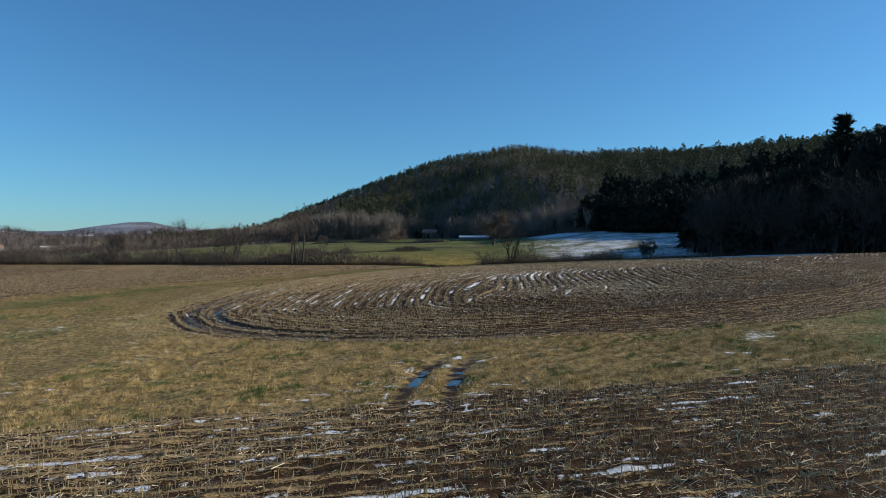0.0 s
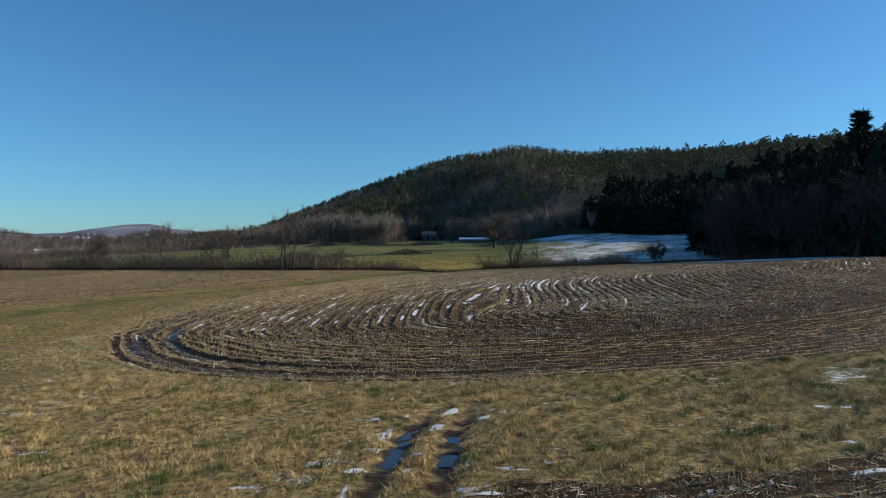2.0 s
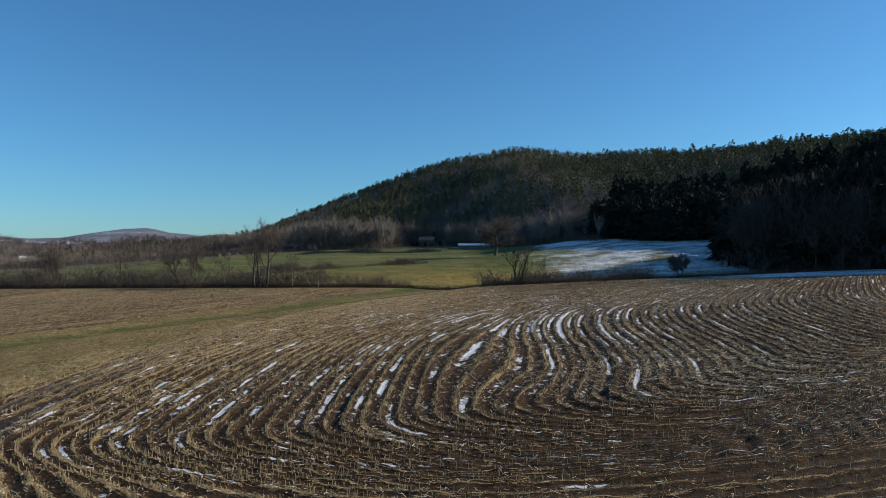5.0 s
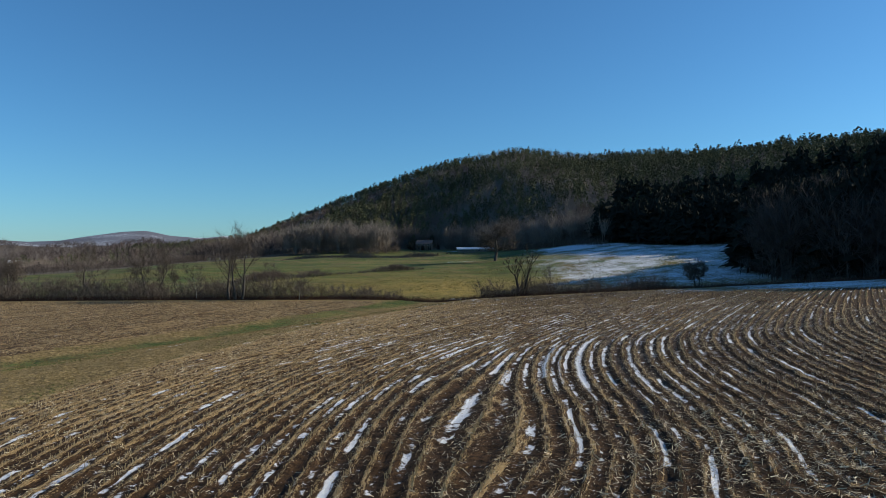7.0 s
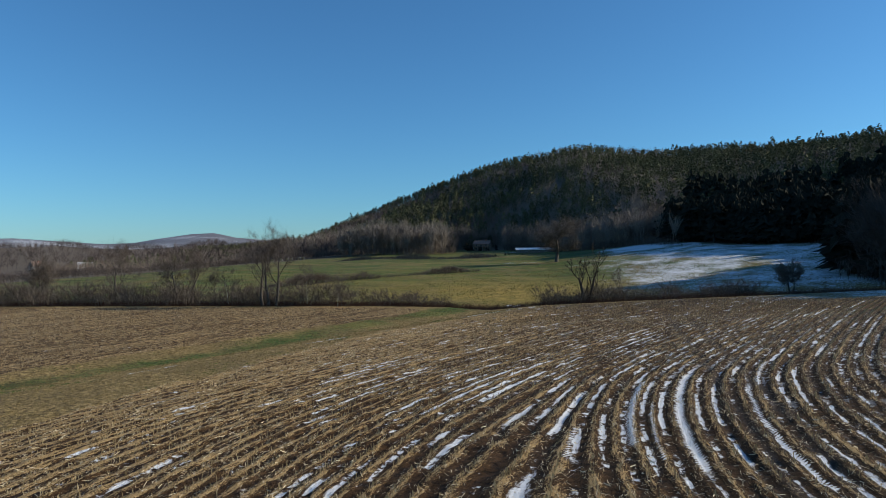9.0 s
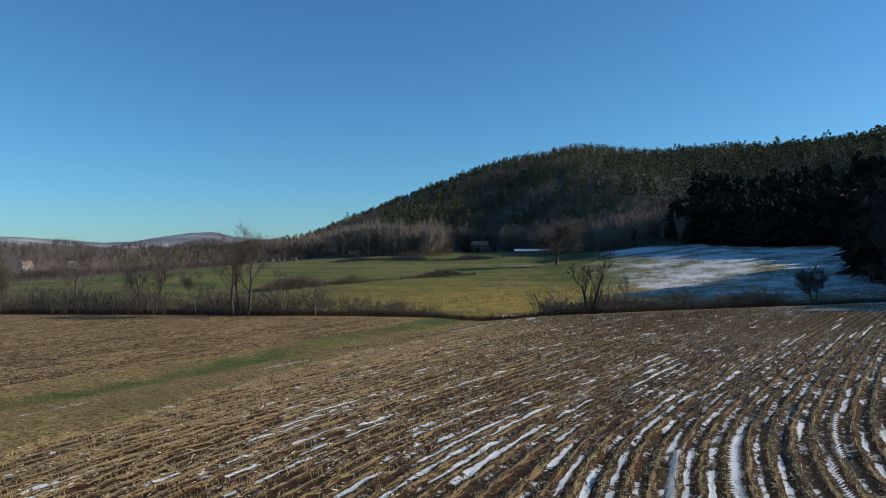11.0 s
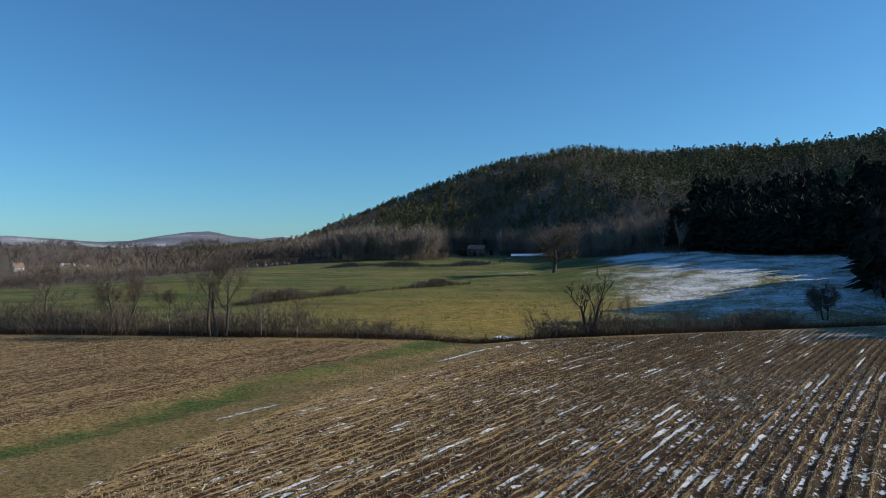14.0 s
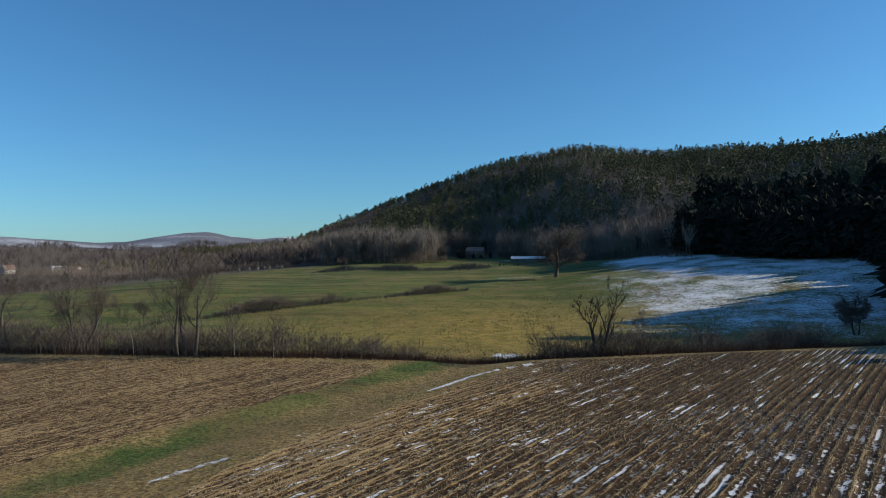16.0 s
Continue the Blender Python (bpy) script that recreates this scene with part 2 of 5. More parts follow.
water_nodes.bump(water_nodes.noise(9.0, 2), 0.03)
M_WATER = water_nodes.colour(water_nodes.mix(water_nodes.noise(1.2), (0.018, 0.014, 0.010), (0.04, 0.034, 0.028)))


# ---- mesh helpers ----
def numpy_mesh(name, verts, faces, material, smooth=False, parent=None, kind="", label="", category="", layers=None):
    """One mesh object from arrays: verts (n, 3); faces (m, k), k = 3 or 4."""
    me = bpy.data.meshes.new(name)
    verts, faces = np.asarray(verts, np.float32), np.asarray(faces, np.int32)
    m, k = faces.shape
    me.vertices.add(len(verts))
    me.vertices.foreach_set("co", verts.ravel())
    me.loops.add(m * k)
    me.loops.foreach_set("vertex_index", faces.ravel())
    me.polygons.add(m)
    me.polygons.foreach_set("loop_start", np.arange(0, m * k, k, dtype=np.int32))
    me.polygons.foreach_set("use_smooth", np.full(m, smooth))
    for key, values in (layers or {}).items():
        me.attributes.new(key, "FLOAT", "POINT").data.foreach_set("value", np.asarray(values, np.float32).ravel())
    me.update(calc_edges=True)
    me.materials.append(material)
    ob = new(name, me)
    if parent:
        ob.parent = parent
    return tagged(ob, label, category, "", kind)


def part(name, bm, material, parent, label=""):
    """Links a bmesh as one mesh object under a thing or a part."""
    me = bpy.data.meshes.new(name)
    bm.to_mesh(me)
    bm.free()
    me.materials.append(material)
    ob = new(name, me)
    ob.parent = parent
    return tagged(ob, label)


def prisms(p, q, r, s, sides=3):
    """Tapered sticks from p to q (n, 3) with radii r and s: verts and quads."""
    p, q = np.asarray(p, float), np.asarray(q, float)
    count = len(p)
    way = q - p
    way /= np.linalg.norm(way, axis=1, keepdims=True) + 1e-9
    side = np.cross(way, np.where(np.abs(way[:, 2:]) > 0.8, (1.0, 0, 0), (0, 0, 1.0)))
    side /= np.linalg.norm(side, axis=1, keepdims=True) + 1e-9
    up = np.cross(way, side)
    a = np.arange(sides) * 2 * np.pi / sides
    ring = side[:, None] * np.cos(a)[None, :, None] + up[:, None] * np.sin(a)[None, :, None]
    v = np.concatenate([p[:, None] + ring * np.reshape(r, (-1, 1, 1)), q[:, None] + ring * np.reshape(s, (-1, 1, 1))], 1)
    i = np.arange(sides)
    f = np.stack([i, (i + 1) % sides, sides + (i + 1) % sides, sides + i], 1)
    return v.reshape(-1, 3), (f[None] + (np.arange(count) * 2 * sides)[:, None, None]).reshape(-1, 4)


def triangles(a, b, c):
    """Loose triangles from three arrays of corners."""
    v = np.stack([a, b, c], 1).reshape(-1, 3)
    return v, np.arange(len(v)).reshape(-1, 3)


def smoothstep(low, high, v):
    t = np.clip((v - low) / (high - low), 0, 1)
    return t * t * (3 - 2 * t)


def softened(xs, ys, v):
    """A smooth curve through a few plan points."""
    return sum(np.interp(v + d, xs, ys) for d in (-12, -8, -4, 0, 4, 8, 12)) / 7


def waves(x, y, size, seed=0):
    """A cheap rolling noise, about -1 to 1."""
    r = np.random.RandomState(seed)
    z = np.zeros(np.shape(x))
    for i in range(7):
        a, k, p = r.uniform(0, 2 * np.pi), 2 * np.pi / size * r.uniform(0.5, 1.8), r.uniform(0, 6.3)
        z = z + np.sin(k * (x * np.cos(a) + y * np.sin(a)) + p)
    return z / 3.2


# ---- the lie of the land ----
def swale_x(y):
    return softened([20, 71, 98, 117, 134, 160, 190], [-52, -46, -38, -26, -15.5, -2, 14], y)


def far_edge(x):
    return 165.5 + 0.0026 * (x + 5) ** 2 / (1 + 0.0006 * (x + 5) ** 2)


def near_edge(x):
    return 26.4 + 0.2 * x


def loop_distance(x, y):
    """How far a place lies inside the looped field, its place across the rows and along them."""
    dn = y - (41.5 + 0.009 * np.clip(x - 3, -60, 60) ** 2)
    k = 18.0
    outline = softened([20, 60, 83, 97, 117, 130, 142, 152, 164, 200], [-25, -25, -24, -19.6, -13.8, -10.0, -3.4, 1.6, 8.0, 21], y)
    dl, de = (x - softened([20, 60, 76, 88, 100, 115, 130, 145, 164, 200], [-25, -25, -25.2, -22.6, -16.6, -7.6, 1.6, 11, 23.5, 48], y)) * 0.875, (x - outline) * 0.93
    head = dn + 2.2 * np.maximum(dn - 11, 0)              # end rows along the near side, then the long rows
    h = np.clip(0.5 + 0.5 * (dl - head) / k, 0, 1)
    rows = dl * (1 - h) + head * h - k * h * (1 - h)
    south = np.clip(97 - y, -30, 20)
    rows = rows - 0.07 * (south + np.sqrt(south * south + 16)) * smoothstep(0, 8, x) * smoothstep(58, 72, y)
    h = np.clip(0.5 + 0.5 * (de - dn) / k, 0, 1)
    return de * (1 - h) + dn * h - k * h * (1 - h), rows, dn - dl


RUTS = ([20, 25, 29, 33, 37, 41], [-2.2, -1.75, -1.45, -0.9, 0.3, 2.2]), ([20, 25, 29, 33, 37, 41], [-0.3, 0.1, 0.4, 0.8, 1.7, 3.4])


def hill_foot(x):
    return softened([-900, -60, 0, 60, 84, 110, 160, 260, 900], [520, 485, 470, 340, 294, 258, 215, 175, 140], x)


def hill_crest(x):
    return softened([-900, 90, 241, 300, 420, 900], [840, 800, 690, 520, 420, 380], x)


def hill_top(x):
    return softened([-700, -400, -221, -155, -56, 0, 80, 160, 241, 297, 420, 900], [0, 5, 20.5, 48, 87, 107.5, 124.5, 109, 97.5, 86, 81, 81], x)


def land(x, y):
    """The height of the ground, without furrows."""
    right = 2.2 * smoothstep(30, 100, y) + 0.035 * np.clip(x, -60, 90) - 0.2
    left = 0.9 + np.where(y > 126, 0.026, 0.017) * np.clip(y - 126, -110, 45)
    xs = swale_x(y)
    t = 1 / (1 + np.exp(-np.clip((x - xs) / 5, -30, 30)))
    right, left = right - 0.65 * smoothstep(122, 165, y), left - 0.35 * smoothstep(130, 168, y)
    field = left * (1 - t) + right * t - 0.5 * np.exp(-((x - xs) / 5) ** 2) * smoothstep(40, 75, y)
    field = field + (0.5 - 0.5 * smoothstep(-20, 25, y)) * -0.4
    # meadow and valley behind the ditch
    fe = far_edge(x)
    v = y - fe
    rise = 0.036 * np.clip(y - 170, 0, 330) * smoothstep(-230, -60, x) + 1.1 * smoothstep(200, 290, y) * smoothstep(-210, -110, x) + 0.9 * np.exp(-((x - 58) / 13) ** 2 - ((y - 331) / 13) ** 2)
    cross = 0.00078 * np.clip(y - 165, 0, 150) * np.clip(x - 18, 0, 54) + 0.02 * np.clip(x - 60, 0, 200) + 0.2 * np.clip(x - 84, 0, 150) * smoothstep(122, 172, y) * (1 - 0.7 * smoothstep(215, 240, y) * smoothstep(170, 110, x))
    meadow = 1.0 + rise + cross + 0.6 * waves(x, y, 90, 3) * smoothstep(180, 240, y) - 1.5 * smoothstep(260, 700, y) * smoothstep(-60, -200, x)
    z = field * (1 - smoothstep(0, 14, v)) + meadow * smoothstep(0, 14, v)
    z = z - 1.1 * np.exp(-((v - 4.6) / 1.9) ** 2) * smoothstep(-16, -2, x)
    # wooded hill
    foot, crest, top = hill_foot(x), hill_crest(x), hill_top(x)
    s = (y - foot) / (crest - foot)
    rising = np.clip(s, 0, 1)
    rising = (np.where(rising < 0.1, rising * rising * 5, rising - 0.05) / 0.95) ** (1 + 0.4 * smoothstep(60, 150, x))
    up = np.where(s > 0, np.maximum(top - z, 0) * rising, 0)
    z = z + up * (1 - 0.7 * smoothstep(1.0, 2.6, s))
    z = z + np.where(s > 0, 2.0 * waves(x, y, 120, 5) * smoothstep(0.1, 0.4, s) * (1 - smoothstep(0.7, 0.95, s)), 0)
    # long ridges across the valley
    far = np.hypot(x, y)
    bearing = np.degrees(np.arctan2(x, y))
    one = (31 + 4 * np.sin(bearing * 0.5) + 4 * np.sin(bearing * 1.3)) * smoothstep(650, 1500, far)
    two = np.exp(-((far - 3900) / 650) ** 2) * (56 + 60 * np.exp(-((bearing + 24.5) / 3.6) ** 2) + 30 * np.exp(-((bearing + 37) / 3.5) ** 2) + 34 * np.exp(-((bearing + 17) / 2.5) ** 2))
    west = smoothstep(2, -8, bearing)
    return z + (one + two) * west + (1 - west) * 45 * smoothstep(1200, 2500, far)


def valley_edge(x):
    return np.maximum(275, 395 + 3 * np.minimum(x + 98, 0))


def rut_depth(x, y):
    d = np.zeros(np.shape(x))
    for ys, xs in RUTS:
        d = np.maximum(d, np.exp(-((x - np.interp(y, ys, xs)) / 0.46) ** 2) * smoothstep(21, 27, y) * (1 - smoothstep(36, 39, y)) * (0.55 + 0.45 * smoothstep(27.5, 29.5, y) * (1 - smoothstep(33.5, 36, y))))
    return d


def cover(x, y):
    """What lies where: masks for the ground's material, and the furrows' relief."""
    wob = 0.5 * waves(x, y, 7, 9)
    d2, row2, along2 = loop_distance(x, y)
    d1 = (near_edge(x) - y) * 0.978
    d3 = (swale_x(y) - 6.8 - x) * 0.84
    inside = smoothstep(-0.3, 1.2, far_edge(x) - 0.6 - y + 0.3 * wob)
    f2 = smoothstep(-0.4, 0.4, d2 + wob) * inside
    f1 = smoothstep(-0.4, 0.4, d1 + wob)
    back = far_edge(x) - 1.0 - y
    h3 = np.clip(0.5 + 0.5 * (d3 - back) / 9, 0, 1)
    end = d3 * (1 - h3) + back * h3 - 9 * h3 * (1 - h3)                 # rounded end of the far field
    f3 = smoothstep(-0.4, 0.4, end + wob) * smoothstep(60, 74, y + 0.2 * x + 10) * inside
    field = np.maximum(np.maximum(f1, f2), f3)
    f2 = f2 * (1 - smoothstep(36, 56, x) * smoothstep(-15 - 12 * smoothstep(50, 75, x), -9 - 12 * smoothstep(50, 75, x), y - far_edge(x)))
    field = np.maximum(np.maximum(f1, f2), f3)
    muddy = sum(np.exp(-((x - np.interp(y, ys, xs)) / 0.55) ** 2) for ys, xs in RUTS) * smoothstep(20, 25, y) * (1 - smoothstep(34, 38, y))
    field = np.maximum(field, np.clip(0.75 * muddy + 0.35 * muddy * waves(x, y, 1.5, 17), 0, 1))
    rowd = np.where(d1 > -2, d1 + 40, np.where(d3 > -2, d3 + 0.5 * waves(x, y, 40, 2), row2 + 60))
    along = np.where(d1 > -2, x, np.where(d3 > -2, y * 1.2 + x * 0.4, along2))
    green = 0.62 * np.exp(-((x - swale_x(y) + 0.4 + 4.6 * smoothstep(122, 150, y)) / 2.9) ** 2) * smoothstep(48, 80, y) + 0.42 * smoothstep(2, 26, x) * (y < 60) + 0.05 + 0.22 * smoothstep(-14, -30, x) * smoothstep(80, 50, y) - 0.2 * np.exp(-((x - swale_x(y) - 6) / 3.5) ** 2) * smoothstep(60, 85, y)
    v = y - far_edge(x)
    meadow = smoothstep(4, 9, v)
    yellow = np.exp(-(((x - 7) / 34) ** 2 + ((y - 198) / 36) ** 2))
    green = np.where(v > 4, 0.70 - 0.6 * smoothstep(22, 45, x) * smoothstep(75, 35, v) - 0.45 * np.exp(-((v - 5) / 6) ** 2) - 0.2 * yellow, green)
    gold = meadow * np.clip(1.1 * yellow, 0, 1) + meadow * 0.04
    hillside = smoothstep(-4, 46, x - 0.12 * (y - 200)) * meadow * (1 + 0.04 * smoothstep(50, 72, x)) * (0.12 + 0.88 * smoothstep(8, 32, v - 0.25 * waves(x, y, 20, 73)))
    snowy = np.where(v > 4, hillside * (1 - smoothstep(0, 12, y - hill_foot(x))) * 0.52 + 0.40 * np.exp(-(((x - 9) / 13) ** 2 + ((y - 305) / 9) ** 2)) + 0.42 * np.exp(-(((x - 55) / 9) ** 2 + ((y - 322) / 9) ** 2)) + 0.6 * np.exp(-(((x - 10) / 16) ** 2 + ((y - 415) / 8) ** 2)), 0.0)
    bend = np.exp(-(((x - 13) / 13) ** 2 + ((y - 86) / 20) ** 2))
    right_snow = smoothstep(8, 45, x) * smoothstep(85, 125, y)
    tip = np.exp(-(((x + 8) / 13) ** 2 + ((y - 66) / 9) ** 2))
    middle = smoothstep(-14, 0, x) * smoothstep(84, 100, y)
    snowy = np.where(v > 4, snowy, np.where(f2 > 0.2, -0.14 + 0.25 * bend + 0.02 * right_snow + 0.16 * tip + 0.09 * middle + 0.07 * np.exp(-(((x + 5) / 9) ** 2 + ((y - 92) / 13) ** 2)), np.where(f1 > 0.2, -0.10 + 0.14 * np.exp(-((x + 2) / 9) ** 2), -0.3)))
    trickle = np.exp(-((x - np.interp(y, [140, 150, 157, 161, 165], [-7, -1.5, 1.8, 5, 11])) / 0.5) ** 2) * smoothstep(146, 150, y) * (1 - smoothstep(163, 165, y))
    edging = np.exp(-((x - swale_x(y) - 7.5) / 0.75) ** 2) * smoothstep(98, 106, y) * (1 - smoothstep(134, 140, y)) * np.clip(0.6 + 0.8 * waves(x, y, 7, 93), 0, 1)
    snowy = snowy + 1.5 * trickle + 0.8 * edging * (1 - field) + 0.9 * np.exp(-((v - 8.5) / 1.0) ** 2) * smoothstep(2, 5, x) * (1 - smoothstep(12, 15, x))
    snowy = snowy + np.where((v > -30) & (v <= 4), 0.85 * smoothstep(34, 62, x) * smoothstep(-15 - 12 * smoothstep(50, 75, x), -8 - 12 * smoothstep(50, 75, x), v), 0)
    straw = np.where(f3 > 0.2, 0.76, np.where(f1 > 0.2, 0.04 + 0.44 * smoothstep(6, -10, x), 0.02 + 0.15 * smoothstep(62, 85, y) + 0.07 * smoothstep(4, -6, x) * smoothstep(62, 75, y) - 0.16 * smoothstep(5, 14, x) * smoothstep(60, 75, y) - 0.12 * smoothstep(-4, 8, x) * smoothstep(70, 60, y) + 0.3 * np.exp(-(d2 / 9) ** 2) + 0.12 * smoothstep(20, 45, x) * (1 - smoothstep(70, 100, y))))
    foot = hill_foot(x)
    wood = np.maximum(smoothstep(-8, 4, y - foot), smoothstep(-6, 8, y - valley_edge(x)) * smoothstep(-70, -90, x))
    # distance mask: carries the painted haze and the snow of the far ridges
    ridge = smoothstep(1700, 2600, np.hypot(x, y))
    snowy = snowy + ridge * (0.25 + 0.35 * waves(x, y, 700, 71))
    ditch = np.exp(-((v - 4.6) / 1.7) ** 2) * smoothstep(-16, -2, x)
    wood = np.maximum(wood, 0.8 * ditch)
    bank = np.exp(-((y - 352 - 6 * np.sin((x + 70) * 0.12)) / 5) ** 2) * smoothstep(-80, -66, x) * smoothstep(10, 0, x)
    wood = np.maximum(wood, 0.75 * bank)
    green = green - 0.25 * np.exp(-((y - 318 - 8 * np.sin(x * 0.06)) / 9) ** 2) * smoothstep(-120, -80, x) * smoothstep(8, -6, x)
    rut = rut_depth(x, y)
    bands = 0.5 + 0.5 * np.cos(2 * np.pi * rowd / 0.76)
    lane = np.mod(rowd, 4.56)
    wheel = np.maximum(np.exp(-((lane - 1.14) / 0.26) ** 2), np.exp(-((lane - 2.66) / 0.26) ** 2)) * f2 * (f3 < 0.5) * smoothstep(-0.6, 0.5, waves(along * 0.35, rowd * 2.3, 14, 15))
    outer = np.maximum(np.exp(-((d2 - 1.6) / 0.32) ** 2), np.exp(-((d2 - 3.5) / 0.32) ** 2)) * smoothstep(12, 0, x) * smoothstep(84, 70, y)
    track = 14.4 + 0.16 * (y - 88)
    crossing = np.maximum(np.exp(-((x - track) / 0.3) ** 2), np.exp(-((x - track - 1.9) / 0.3) ** 2)) * smoothstep(70, 80, y) * (1 - smoothstep(138, 150, y))
    wheel = np.maximum(wheel, np.maximum(1.8 * outer, 0.9 * crossing * np.clip(0.5 + 0.9 * waves(x, y, 6, 18), 0, 1)) * f2)
    snowy = snowy - 0.2 * crossing
    turn = np.floor(rowd / 0.76 + 0.5)
    uneven = 0.45 + 0.9 * np.mod(np.abs(np.sin(turn * 12.9898) * 437.585), 1.0)
    relief = field * (0.10 * bands * uneven * (1 - 0.8 * (f3 > 0.3)) - 0.038 - 0.09 * wheel) + 0.03 * waves(x, y, 1.7, 11) * (np.abs(y - 80) < 95) * (np.abs(x) < 60) - rut * (0.20 + 0.05 * waves(x, y, 2.6, 16))
    relief = relief + field * 0.03 * waves(x, y, 0.9, 12)
    rims = sum(np.exp(-((np.abs(x - np.interp(y, ys, xs)) - 0.72) / 0.2) ** 2) for ys, xs in RUTS) * smoothstep(23, 26, y) * (1 - smoothstep(36, 38, y))
    flecks = smoothstep(0.75, 1.15, waves(x * 0.6, y * 1.6, 1.5, 91) + 0.9 * waves(x, y, 8, 92)) * (y < 62) * (v <= 4) * (1 - field)
    snowy = snowy - 0.35 * muddy + 1.15 * rims * smoothstep(-0.1, 0.4, waves(x, y, 1.6, 19)) + 0.75 * flecks
    messy = f2 * np.clip(np.exp(-(((x - 21) / 11) ** 2 + ((y - 112) / 17) ** 2)) * 1.3, 0, 1) * (1 - crossing)
    wet = np.clip(rut * 1.1 + field * wheel * 0.35 + 0.25 * f2 * np.exp(-((d2 - 3) / 2.5) ** 2) + 0.45 * f2 * np.maximum(outer, 0.9 * crossing), 0, 1)
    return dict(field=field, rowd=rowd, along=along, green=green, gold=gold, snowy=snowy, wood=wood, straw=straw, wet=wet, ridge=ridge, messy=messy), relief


def spread(fine_low, fine_high, step, low, high, growth=1.09):
    """Grid lines: even in the middle, ever wider outwards."""
    mid = list(np.arange(fine_low, fine_high, step))
    out, gap, v = [], step, mid[-1]
    while v < high:
        gap = min(gap * growth, 120)
        v += gap
        out.append(v)
    back, gap, v = [], step, mid[0]
    while v > low:
        gap = min(gap * growth, 120)
        v -= gap
        back.append(v)
    return np.array(back[::-1] + mid + out)


def build_ground():
    xs = spread(-34, 38, 0.26, -4600, 4600, 1.14)
    ys = spread(12, 144, 0.26, -1200, 4700, 1.065)
    gx, gy = np.meshgrid(xs, ys)
    masks, relief = cover(gx, gy)
    fade = (1 - smoothstep(44, 60, np.abs(gx))) * (1 - smoothstep(158, 175, gy))
    gz = land(gx, gy) + relief * fade
    w, h = len(xs), len(ys)
    i = np.arange(w * h).reshape(h, w)
    f = np.stack([i[:-1, :-1], i[:-1, 1:], i[1:, 1:], i[1:, :-1]], -1).reshape(-1, 4)
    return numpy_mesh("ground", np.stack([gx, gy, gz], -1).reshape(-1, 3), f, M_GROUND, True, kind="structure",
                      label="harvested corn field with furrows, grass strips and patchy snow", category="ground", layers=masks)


ground = build_ground()


def surface(x, y):
    x, y = np.asarray(x, float), np.asarray(y, float)
    return land(x, y) + cover(x, y)[1] * (1 - smoothstep(44, 60, np.abs(x))) * (1 - smoothstep(158, 175, y))


# ---- bare trees ----
def branch_out(rng, base, way, length, radius, depth, out, split=(3, 5), wander=0.35, up=0.25):
    """Grows a crooked limb and its branches; out collects (p, q, r, s, depth)."""
    steps = 4 if depth < 2 else 2
    p, d, r = np.array(base, float), np.array(way, float), radius
    for i in range(steps):
        d = d + rng.normal(0, wander * 0.35, 3) + np.array((0, 0, up * 0.25))
        d /= np.linalg.norm(d)
        q = p + d * length / steps
        s = radius * (1 - 0.62 * (i + 1) / steps)
        out.append((p, q, r, s, depth))
        if depth < 4 and (i > 0 or depth > 0):
            for _ in range(rng.randint(split[0], split[1]) // (2 if depth < 3 else 1) + (1 if i == steps - 1 else 0)):
                side = np.cross(d, rng.normal(0, 1, 3))
                side /= np.linalg.norm(side) + 1e-9
                lean = rng.uniform(0.5, 1.0)
                branch_out(rng, p + (q - p) * rng.uniform(0.3, 1.0), d * (1 - lean * 0.45) + side * lean * 0.75, length * rng.uniform(0.42, 0.62), s * 0.52, depth + 1, out, split, wander, up)
        p, r = q, s


